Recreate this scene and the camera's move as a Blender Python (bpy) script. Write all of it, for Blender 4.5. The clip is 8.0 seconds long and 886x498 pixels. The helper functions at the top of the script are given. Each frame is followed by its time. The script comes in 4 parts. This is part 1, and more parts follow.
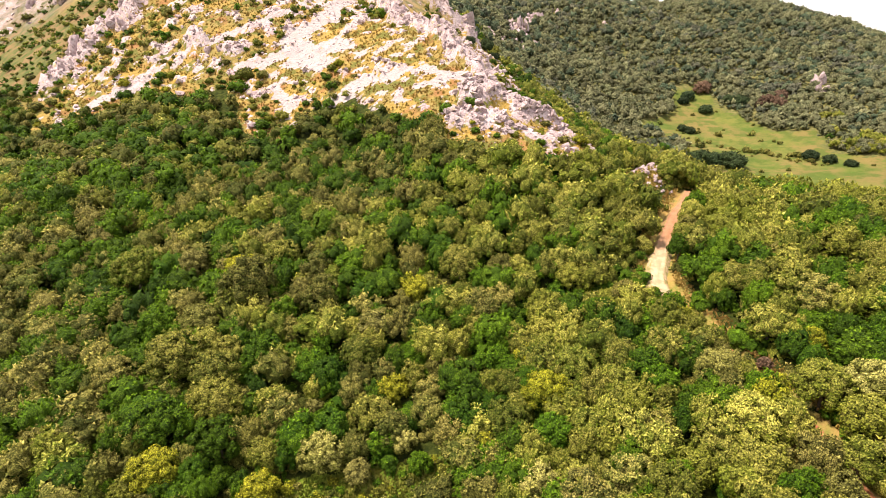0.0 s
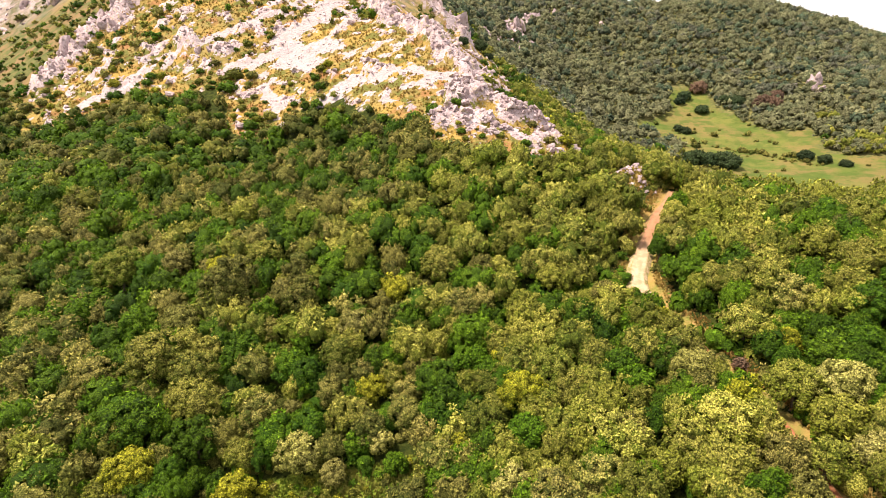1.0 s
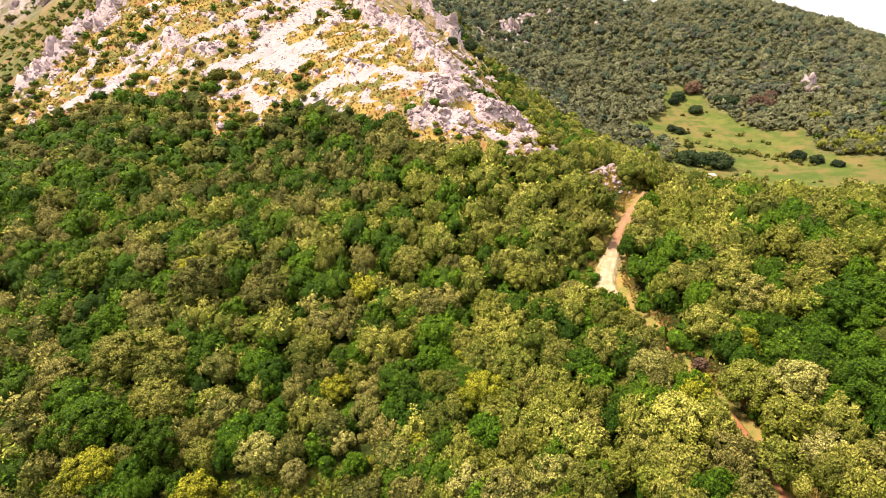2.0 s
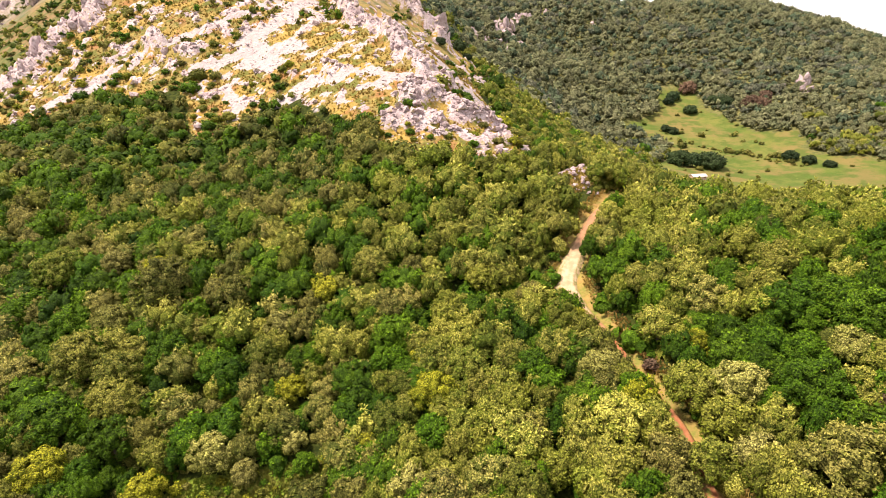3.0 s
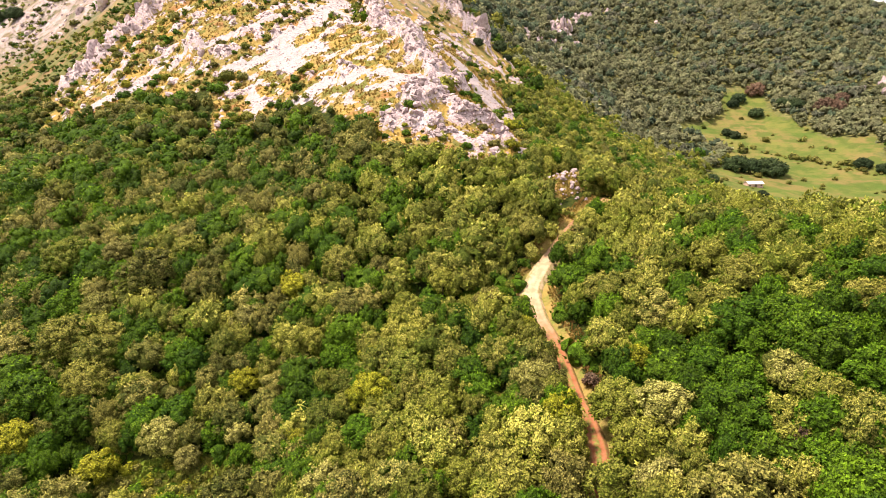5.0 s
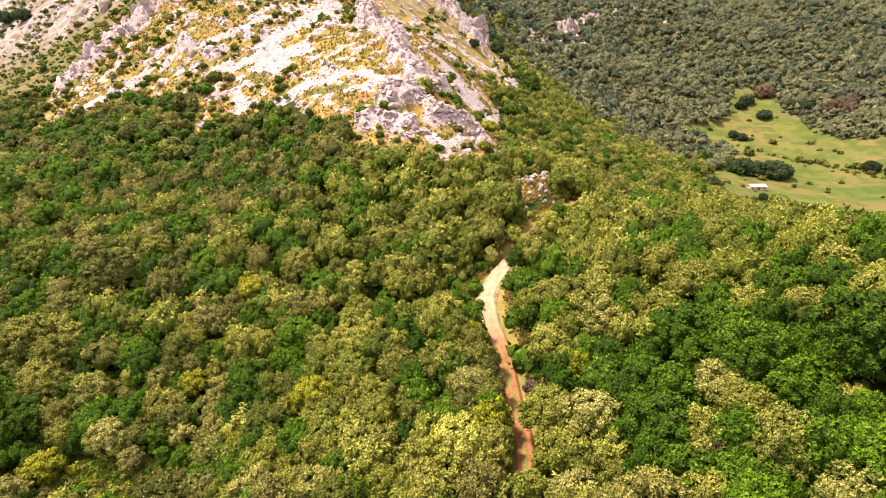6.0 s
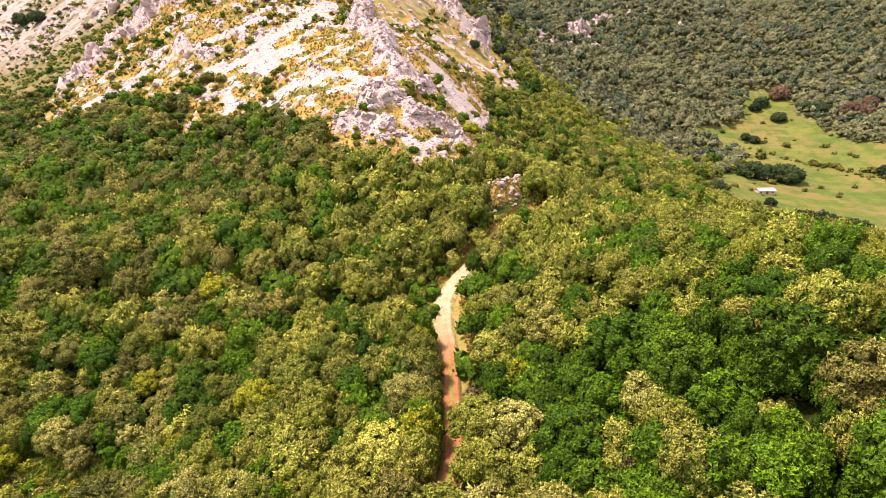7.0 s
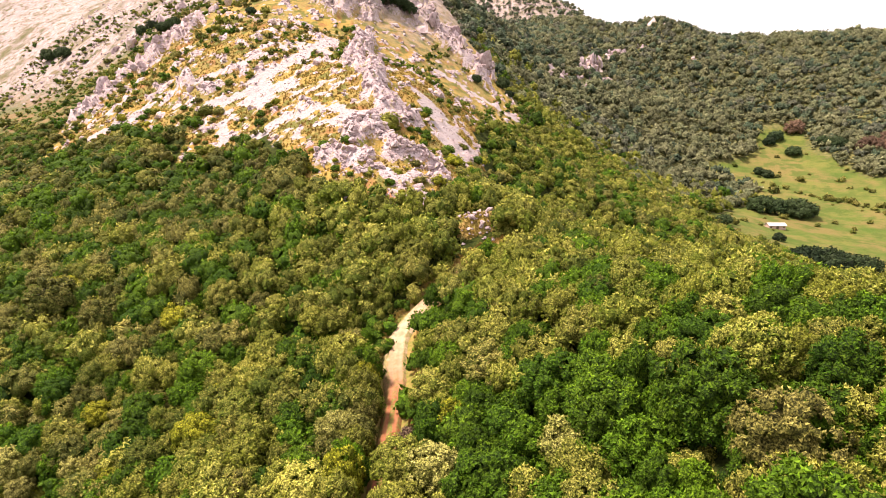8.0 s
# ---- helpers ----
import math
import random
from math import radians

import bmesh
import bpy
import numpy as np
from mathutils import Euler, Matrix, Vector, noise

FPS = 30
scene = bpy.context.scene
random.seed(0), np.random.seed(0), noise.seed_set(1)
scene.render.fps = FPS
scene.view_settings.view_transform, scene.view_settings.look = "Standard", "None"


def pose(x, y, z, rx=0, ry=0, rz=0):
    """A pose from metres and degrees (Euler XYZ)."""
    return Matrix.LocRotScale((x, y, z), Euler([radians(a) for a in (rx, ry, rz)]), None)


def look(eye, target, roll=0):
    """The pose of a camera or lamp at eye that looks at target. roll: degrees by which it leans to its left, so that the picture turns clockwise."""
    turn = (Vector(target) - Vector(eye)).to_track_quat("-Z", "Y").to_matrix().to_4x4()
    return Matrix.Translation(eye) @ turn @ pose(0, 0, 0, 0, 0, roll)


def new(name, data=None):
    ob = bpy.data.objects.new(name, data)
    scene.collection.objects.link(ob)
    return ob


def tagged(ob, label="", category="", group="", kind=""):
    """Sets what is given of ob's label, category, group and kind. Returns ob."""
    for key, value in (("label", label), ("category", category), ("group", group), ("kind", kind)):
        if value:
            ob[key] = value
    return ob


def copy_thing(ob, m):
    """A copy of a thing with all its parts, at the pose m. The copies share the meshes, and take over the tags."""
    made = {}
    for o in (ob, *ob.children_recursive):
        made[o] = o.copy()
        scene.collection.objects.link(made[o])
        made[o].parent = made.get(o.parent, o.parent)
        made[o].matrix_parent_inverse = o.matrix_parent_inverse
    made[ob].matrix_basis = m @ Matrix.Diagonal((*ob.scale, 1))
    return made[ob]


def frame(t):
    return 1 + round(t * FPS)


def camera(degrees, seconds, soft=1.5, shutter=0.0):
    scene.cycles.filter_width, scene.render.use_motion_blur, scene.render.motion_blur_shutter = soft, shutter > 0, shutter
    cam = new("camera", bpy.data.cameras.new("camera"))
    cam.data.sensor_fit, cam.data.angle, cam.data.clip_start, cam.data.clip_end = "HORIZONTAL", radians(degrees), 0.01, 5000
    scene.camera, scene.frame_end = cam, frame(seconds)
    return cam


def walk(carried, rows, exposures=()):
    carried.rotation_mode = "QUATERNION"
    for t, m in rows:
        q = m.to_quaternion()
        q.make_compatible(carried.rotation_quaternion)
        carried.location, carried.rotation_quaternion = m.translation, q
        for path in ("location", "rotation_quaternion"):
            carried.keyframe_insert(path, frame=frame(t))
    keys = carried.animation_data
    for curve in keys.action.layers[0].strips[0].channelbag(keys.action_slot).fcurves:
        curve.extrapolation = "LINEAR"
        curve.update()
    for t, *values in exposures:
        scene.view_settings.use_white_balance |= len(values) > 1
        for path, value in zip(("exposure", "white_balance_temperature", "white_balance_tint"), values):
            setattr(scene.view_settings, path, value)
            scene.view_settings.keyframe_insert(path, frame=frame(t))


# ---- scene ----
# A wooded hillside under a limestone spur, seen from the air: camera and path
cam = camera(76.8, 8.0, soft=0.8)
METRES, EYE, TILT, LEAN, TURN = 60.0, 60.0, -19.0, 0.0, 0.0
ROWS = [
    (0.0, 0.0, 0.0, 0.0, 0.0, 0.0, -0.0),
    (0.5, 0.0215, -0.0004, 0.0004, -0.01, 0.0, 0.02),
    (1.0, 0.0526, -0.0011, 0.0011, -0.02, 0.02, 0.03),
    (1.5, 0.092, -0.0021, 0.0017, -0.05, 0.03, 0.04),
    (3.0, 0.2497, -0.0052, 0.0036, 0.1, 0.01, -0.03),
    (3.5, 0.3121, -0.005, 0.0049, 0.97, 0.01, -0.29),
    (4.0, 0.377, -0.0025, 0.0065, 2.52, 0.01, -0.79),
    (4.5, 0.4465, 0.0049, 0.0093, 4.92, -0.03, -1.56),
    (6.0, 0.6698, 0.0496, 0.0262, 7.96, -0.03, -2.58),
    (6.5, 0.7462, 0.0697, 0.0337, 8.6, -0.03, -2.8),
    (7.0, 0.8227, 0.0915, 0.0419, 9.77, -0.03, -3.22),
    (7.5, 0.901, 0.1155, 0.0512, 11.01, 1.19, -3.66),
    (8.0, 0.9796, 0.1396, 0.06, 11.85, 2.99, -4.0),
]
EXPOSURE = 1.15
walk(cam, [(t, pose(0, 0, EYE, TILT, LEAN, TURN) @ pose(METRES * x, METRES * y, METRES * z, 90 + pitch, roll, yaw)) for t, x, y, z, yaw, pitch, roll in ROWS],
     exposures=[(0.0, EXPOSURE, 7300, 18), (3.5, EXPOSURE + 0.02, 7300, 18), (6.5, EXPOSURE + 0.11, 7300, 22), (8.0, EXPOSURE + 0.07, 7300, 24)])

# ---- light: bright thin overcast, a broad soft sun high on the western side ----
SUN_UP, SUN_ROUND = 63.0, 268.0
world = bpy.data.worlds.new("overcast_sky")
scene.world = world
world.use_nodes = True
wt = world.node_tree
sky = wt.nodes.new("ShaderNodeTexSky")
sky.sky_type, sky.sun_disc = "NISHITA", False
sky.sun_elevation, sky.sun_rotation = radians(SUN_UP), radians(SUN_ROUND)
veil = wt.nodes.new("ShaderNodeMix")
veil.data_type = "RGBA"
veil.inputs[0].default_value = 0.75
wt.links.new(sky.outputs[0], veil.inputs[6])
veil.inputs[7].default_value = (9.6, 9.8, 10.2, 1)
wt.links.new(veil.outputs[2], wt.nodes["Background"].inputs[0])
wt.nodes["Background"].inputs[1].default_value = 0.07
sun_data = bpy.data.lights.new("sun", "SUN")
sun_data.energy, sun_data.angle, sun_data.color = 3.4, radians(9), (1.0, 0.95, 0.86)
sun = new("sun", sun_data)
a, e = radians(SUN_ROUND), radians(SUN_UP)
sun.matrix_world = look((0, 0, 300), Vector((0, 0, 300)) - Vector((math.sin(a) * math.cos(e), math.cos(a) * math.cos(e), math.sin(e))))

# ---- shape of the land ----
# rounded swells on three lattices: west edge, south edge, spacing, breadth, heights row by row
SWELLS = [
    # near
    (-104, 36, 34, 26, (
     (0.2, 2.7, -3.3, -6.0, 0.7, -2.4, 3.3),
     (-2.8, -1.0, -8.5, 1.9, -5.8, 10.3, 0.5),
     (5.2, -7.3, 5.8, 3.5, -5.2, 4.6, -0.4),
     (2.5, -0.4, -5.2, 6.1, 7.6, -3.4, 3.8),
     (-0.6, 6.2, -3.5, 13.2, 1.9, -7.6, 1.8),
     (-5.8, -2.8, 9.1, 7.6, -6.6, -1.8, -6.0),
     (0.5, 8.1, 3.2, 9.1, 4.5, -2.2, 5.4))),
    # mid
    (-260, -60, 105, 80, (
     (-9.1, -2.1, -0.9, 11.4, 14.0, 1.4, -0.1),
     (2.4, 12.5, -7.2, 20.1, 5.6, -0.8, -4.5),
     (5.1, -18.2, 17.1, 24.3, -4.9, -11.0, -10.0),
     (-5.9, 22.9, -0.9, 14.7, -16.5, 10.1, -36.9),
     (-30.9, 1.4, 47.0, 4.4, 6.2, -7.1, -44.5))),
    # far
    (-520, 300, 260, 200, (
     (-63.1, 13.1, -67.2, 20.0, 138.0, -204.3),
     (21.3, 327.6, -151.8, 8.1, -62.2, -42.7),
     (444.6, -403.9, 69.4, 86.4, 57.4, 20.8),
     (52.3, 261.9, -24.0, 22.4, 20.5, 1.4))),
]
rng = np.random.default_rng(7)
TABLE = rng.random((256, 256))


def noise2(x, y, size, octaves=4, shift=0):
    """Smooth fractal noise between about 0 and 1 at places x, y (arrays)."""
    total, weight, amount = 0.0, 0.0, 1.0
    for k in range(octaves):
        u, v = x / size + 37.7 * k + shift, y / size + 91.3 * k - shift
        i, j = np.floor(u).astype(int), np.floor(v).astype(int)
        f, g = u - i, v - j
        f, g = f * f * (3 - 2 * f), g * g * (3 - 2 * g)
        p, q = (TABLE[i % 256, j % 256], TABLE[(i + 1) % 256, j % 256]), (TABLE[i % 256, (j + 1) % 256], TABLE[(i + 1) % 256, (j + 1) % 256])
        total = total + amount * ((p[0] * (1 - f) + p[1] * f) * (1 - g) + (q[0] * (1 - f) + q[1] * f) * g)
        weight += amount
        amount, size = amount * 0.5, size * 0.5
    return total / weight


def swell(x, y):
    z = np.zeros_like(x)
    for x0, y0, step, breadth, rows in SWELLS:
        for j, row in enumerate(rows):
            for i, h in enumerate(row):
                cx, cy = x0 + i * step + (step / 2 if j % 2 else 0), y0 + j * step * 0.87
                z = z + h * np.exp(-((x - cx) ** 2 + (y - cy) ** 2) / (2 * breadth * breadth))
    return z


def ramp(v, lo, hi):
    s = np.clip((v - lo) / (hi - lo), 0, 1)
    return s * s * (3 - 2 * s)


def to_line(x, y, line):
    """Distance from places to a broken line, and how far along it the nearest place lies (0 to 1)."""
    best, along = np.full(x.shape, 1e9), np.zeros(x.shape)
    n = len(line) - 1
    for k, ((ax, ay), (bx, by)) in enumerate(zip(line, line[1:])):
        dx, dy = bx - ax, by - ay
        s = np.clip(((x - ax) * dx + (y - ay) * dy) / (dx * dx + dy * dy), 0, 1)
        d = np.hypot(x - ax - s * dx, y - ay - s * dy)
        along = np.where(d < best, (k + s) / n, along)
        best = np.minimum(best, d)
    return best, along


def inside(x, y, ring):
    """Distance into a ring of corners; minus outside."""
    d, _ = to_line(x, y, ring + ring[:1])
    odd = np.zeros(x.shape, bool)
    for (ax, ay), (bx, by) in zip(ring, ring[1:] + ring[:1]):
        if ay != by:
            odd ^= ((ay > y) != (by > y)) & (x < (bx - ax) * (y - ay) / (by - ay) + ax)
    return np.where(odd, d, -d)


# the plan: bare limestone mountain, meadow, woodland clearing, dirt track
BARE = [(-129, 177), (-114, 181), (-99, 184), (-90, 185), (-78, 178), (-66, 178), (-54, 153), (-45, 150), (-38, 156), (-28, 157), (-14, 144), (-5, 130),
        (8, 119), (21, 116), (33, 117), (38, 126), (37, 138), (35, 152), (33, 162), (36, 172), (29, 190), (26, 215), (26, 250), (38, 282), (24, 322),
        (8, 345), (-25, 420), (-200, 520), (-430, 520), (-330, 330), (-225, 250), (-175, 222), (-148, 202)]
MEADOW = [(122, 300), (122, 318), (134, 346), (150, 372), (172, 392), (186, 425), (198, 448), (196, 468), (166, 470), (168, 490), (200, 508), (212, 524), (218, 552), (228, 572), (256, 572), (248, 536),
          (242, 520), (262, 500), (270, 466), (284, 436), (284, 412), (294, 390), (312, 372), (322, 330), (300, 270), (250, 228), (190, 226), (150, 250)]
TRACK = [(41, 30), (41.2, 46), (41.6, 54), (40.4, 61), (39.2, 67.5), (37.8, 74), (36.0, 80), (35.2, 85), (36.8, 89.5), (39.2, 94), (43, 100.5), (47.2, 106), (50.5, 112)]
GLADE = [(-28, 56), (-17, 54.2), (-5, 53.2), (2, 55.5), (1, 60.5), (-9, 60.5), (-20, 60)]
# scree: two ends and half-width
SCREE = [(-114, 189, -101, 191, 3.0), (-104, 193, -97, 197, 2.4), (-114, 205, -119, 202, 1.6), (-55, 211, -65, 206, 2.4), (-68, 206, -81, 202, 2.0), (-86, 201, -89, 197, 1.8), (-65, 186, -52, 189, 3.2),
         (-37, 236, -39, 206, 5.0), (-34, 221, -22, 198, 3.0), (-38, 205, -51, 197, 3.8), (-49, 191, -30, 184, 4.6), (-47, 185, -35, 177, 3.0), (-26, 206, -31, 194, 2.4), (-29, 158, -21, 160, 3.6),
         (-21, 160, -8, 158, 1.6), (-51, 174, -42, 162, 2.4), (-20, 172, -13, 176, 1.8), (-8, 158, 7, 152, 2.2), (8, 150, 14, 160, 2.4), (-2, 269, 21, 277, 2.6), (10, 187, 18, 187, 2.4), (18, 184, 27, 168, 6.0),
         (20, 177, 29, 180, 4.5), (26, 168, 32, 160, 2.0), (0, 152, -6, 150, 1.4), (24, 278, 36, 283, 2.0)]
# rock: two ends, half-width and how far it stands out
ROCK = [(-30, 255, -12, 190, 4.5, 4), (-13, 199, 2, 172, 4.5, 3.5), (2, 172, 14, 154, 4.5, 2.6), (6, 166, 17, 164, 3.2, 2.2), (8, 140, 13, 142, 5.0, 3.4), (3, 133, 12, 133, 3.4, 1.6), (19, 137, 29, 139, 3.4, 2.4),
        (26, 130, 31, 131, 2.0, 1.2), (-112, 252, -124, 236, 8, 4), (-124, 236, -132, 222, 8, 3.6), (-132, 222, -140, 207, 6.5, 3), (-88, 207, -83, 202, 2.6, 2.4), (-100, 208, -94, 205, 2.2, 1.6), (-71, 197, -67, 194, 2.2, 1.6),
        (-52, 280, -24, 330, 14, 5), (-6, 306, 16, 300, 6, 5), (-16, 318, 16, 322, 7, 4)]
CRAGS = [(76, 668, 75, 606, 14, 3.0), (74, 600, 68, 540, 10, 2.4), (95, 600, 93, 582, 9, 2.4), (101, 686, 97, 668, 11, 3.0), (40, 517, 54, 527, 10, 2.0), (185, 696, 187, 690, 6, 2), (130, 712, 136, 706, 6, 2), (149, 630, 150, 622, 4, 2), (328, 512, 342, 510, 5, 5),
         (150, 650, 165, 652, 4, 4), (150, 795, 185, 800, 9, 7)]
# steep faces across the valley: place, half-width, half-depth, height
CLIFFS = [(72, 604, 6.5, 5, 20), (79, 610, 6, 5, 22), (76, 598, 5, 4, 13), (66, 545, 4, 3, 8), (66, 523, 4.5, 3, 9), (89, 575, 4, 4, 8), (101, 681, 6, 5, 13), (109, 688, 5, 4, 9), (39, 493, 6, 4, 7), (50, 507, 5, 3, 7),
          (339, 528, 7, 5, 19), (344, 531, 6, 5, 22), (332, 524, 4, 4, 13), (321, 530, 5.5, 5, 14)]
KNOLL = [(40, 112.5), (43, 115.5), (45.5, 118.5)]


def masks(x, y):
    """What covers the ground at places x, y: shares between 0 and 1."""
    wob = noise2(x, y, 14, 4, 3.1) - 0.5
    # the mountain's own pattern runs across and down its faces
    height = swell(x, y)
    u, v = x + 0.4 * y, 1.5 * height + 0.35 * y
    m = {}
    m["bare"] = ramp(inside(x, y, BARE) + 12 * wob, -1.5, 1.5)
    m["meadow"] = ramp(inside(x, y, MEADOW) + 26 * (noise2(x, y, 40, 3, 5.0) - 0.5), -2, 3)
    m["glade"] = ramp(inside(x, y, GLADE) + 4 * wob, -0.8, 0.8)
    d, _ = to_line(x, y, TRACK)
    m["verge"] = 1 - ramp(d + 2.5 * wob, 2.0, 3.6)
    d, _ = to_line(x, y, KNOLL)
    m["knoll"] = 1 - ramp(d + 2 * wob, 2.3, 3.9)
    m["mound"] = 1 - ramp(d, 0.0, 4.5)
    streak = noise2(u, v, 3.5, 4, 8.8) - 0.5
    s = np.zeros_like(x)
    for ax, ay, bx, by, w in SCREE:
        d, _ = to_line(x, y, [(ax, ay), (bx, by)])
        s = np.maximum(s, 1 - ramp(d / w + 1.7 * streak, 0.7, 1.0))
    thin = ramp(x, -150, -125) * ramp(noise2(u, v, 3.4, 4, 12.0), 0.60, 0.67) * ramp(noise2(u, v, 22, 2, 2.0), 0.42, 0.58)
    m["scree"] = np.maximum(s, thin * m["bare"] * ramp(y, 110, 150) * (1 - ramp(y, 225, 250))) * np.maximum(m["bare"], s > 0.5)
    r, up = np.zeros_like(x), np.zeros_like(x)
    jag = noise2(u, v, 6, 4, 21.0) - 0.5
    for ax, ay, bx, by, w, h in ROCK + CRAGS:
        d, _ = to_line(x, y, [(ax, ay), (bx, by)])
        k = 1 - ramp(d / w + 1.3 * jag, 0.55, 1.1)
        k = k * np.where(ay > 480, ramp(noise2(u, v, 9, 4, 33.0), 0.40, 0.48), 1)
        r, up = np.maximum(r, k), np.maximum(up, k * h)
    # the back of the mountain is broken rock among grass
    back = ramp(y + 0.15 * x, 255, 300) * (1 - ramp(x, 10, 40)) * ramp(-x, -20, 60) * (1 - ramp(y, 520, 560))
    m["broken"] = np.maximum(back, 0.9 * (1 - ramp(np.hypot((x + 20) / 120, (y - 905) / 70), 0.8, 1.1)))
    up = np.maximum(up, 1.5 * back * noise2(x, y, 12, 3, 15.0))
    small = ramp(noise2(u, v, 3.2, 4, 17.0), 0.63, 0.68) * m["bare"] * ramp(x, -150, -125)
    r, up = np.maximum(r, small), np.maximum(up, 0.9 * small)
    m["rock"], m["up"], m["height"] = r, up, height
    return m


def land(x, y, m=None):
    x, y = np.atleast_1d(np.asarray(x, float)), np.atleast_1d(np.asarray(y, float))
    m = m or masks(x, y)
    far = ramp(y, 250, 420)
    z = m["height"] + (noise2(x, y, 16, 3, 1.0) - 0.5) * (1.4 + 3 * far) + far * 15 * (noise2(x, y, 90, 4, 6.0) - 0.5) * (1 - m["meadow"])
    base = m["height"]
    ridge = 1 - np.abs(2 * noise2(x + 0.4 * y, 1.2 * base + 0.4 * y, 7, 5, 4.0) - 1)
    z = z + m["up"] * (1.6 * (ridge - 0.62) * 2 + 0.35) + 2.6 * m["mound"] + (noise2(x, y, 3.5, 2, 9.0) - 0.5) * 0.7 * m["bare"]
    # a saddle and a small peak on the skyline, and a higher summit far behind the valley
    z = z + 13 * np.exp(-((x - 168) / 30) ** 2 - ((y - 800) / 45) ** 2) + 6 * np.exp(-((x - 380) / 90) ** 2 - ((y - 790) / 60) ** 2) - 20 * np.exp(-((x - 104) / 30) ** 2 - ((y - 885) / 70) ** 2)
    return z + 28 * np.exp(-((x + 30) / 95) ** 2 - ((y - 950) / 85) ** 2)


def land1(x, y):
    return float(land(x, y)[0])


# ---- materials ----
def material(name, rough=0.9, specular=0.15):
    mat = bpy.data.materials.new(name)
    mat.use_nodes = True
    bsdf = mat.node_tree.nodes["Principled BSDF"]
    bsdf.inputs["Roughness"].default_value = rough
    bsdf.inputs["Specular IOR Level"].default_value = specular
    return mat, mat.node_tree, bsdf


def node(tree, kind, **values):
    n = tree.nodes.new(kind)
    for k, v in values.items():
        n.inputs[k.replace("_", " ")].default_value = v
    return n


def mixed(tree, factor, a, b, blend="MIX"):
    """A colour between a and b; each is a colour or a socket, and so is the factor."""
    n = tree.nodes.new("ShaderNodeMix")
    n.data_type, n.blend_type = "RGBA", blend
    for slot, v in ((0, factor), (6, a), (7, b)):
        if isinstance(v, (int, float)):
            n.inputs[slot].default_value = v
        elif isinstance(v, tuple):
            n.inputs[slot].default_value = (*v, 1)
        else:
            tree.links.new(v, n.inputs[slot])
    return n.outputs[2]


def calc(tree, op, a, b=0.0, clamp=False):
    n = tree.nodes.new("ShaderNodeMath")
    n.operation, n.use_clamp = op, clamp
    for slot, v in ((0, a), (1, b)):
        if isinstance(v, (int, float)):
            n.inputs[slot].default_value = v
        else:
            tree.links.new(v, n.inputs[slot])
    return n.outputs[0]


def speckle(tree, scale, detail=4, lo=0.4, hi=0.6, rough=0.55, coords="Object", distort=0.0):
    """Noise stretched to 0..1, in metres."""
    c = tree.nodes.new("ShaderNodeTexCoord")
    n = node(tree, "ShaderNodeTexNoise", Scale=1 / scale, Detail=detail, Roughness=rough, Distortion=distort)
    tree.links.new(c.outputs[coords], n.inputs["Vector"])
    r = tree.nodes.new("ShaderNodeMapRange")
    r.inputs[1].default_value, r.inputs[2].default_value = lo, hi
    tree.links.new(n.outputs[0], r.inputs[0])
    return r.outputs[0]


def share(tree, name):
    n = tree.nodes.new("ShaderNodeAttribute")
    n.attribute_name = name
    return n.outputs["Fac"]


def edged(tree, mask, grain, width=0.5):
    """A soft mask broken up by a grain into a ragged edge."""
    v = calc(tree, "ADD", mask, calc(tree, "MULTIPLY", calc(tree, "SUBTRACT", grain, 0.5), width))
    r = tree.nodes.new("ShaderNodeMapRange")
    r.inputs[1].default_value, r.inputs[2].default_value = 0.42, 0.58
    tree.links.new(v, r.inputs[0])
    return r.outputs[0]


def bumped(tree, bsdf, height, strength, distance):
    b = node(tree, "ShaderNodeBump", Strength=strength, Distance=distance)
    tree.links.new(height, b.inputs["Height"])
    tree.links.new(b.outputs[0], bsdf.inputs["Normal"])


def limestone(tree):
    """Pale pinkish-grey limestone with warm stains, dark cracks and lichen."""
    c = mixed(tree, speckle(tree, 3.0, 5, 0.40, 0.62), (0.37, 0.275, 0.28), (0.58, 0.47, 0.475))
    c = mixed(tree, calc(tree, "MULTIPLY", speckle(tree, 2.2, 4, 0.52, 0.66), 0.7), c, (0.42, 0.30, 0.29))
    c = mixed(tree, calc(tree, "MULTIPLY", speckle(tree, 0.9, 6, 0.52, 0.59, 0.7, distort=1.5), 0.9), c, (0.17, 0.135, 0.13))
    c = mixed(tree, calc(tree, "MULTIPLY", speckle(tree, 0.35, 4, 0.45, 0.62, 0.6), 0.5), c, (0.58, 0.49, 0.50))
    return mixed(tree, calc(tree, "MULTIPLY", speckle(tree, 1.7, 4, 0.58, 0.64), 0.5), c, (0.34, 0.30, 0.09))


def rock_material():
    mat, tree, bsdf = material("limestone", 0.92)
    tree.links.new(limestone(tree), bsdf.inputs["Base Color"])
    bumped(tree, bsdf, calc(tree, "ADD", speckle(tree, 0.6, 6, 0.3, 0.7, 0.7, distort=1.0), cells(tree, 0.5)[1]), 0.8, 0.13)
    return mat


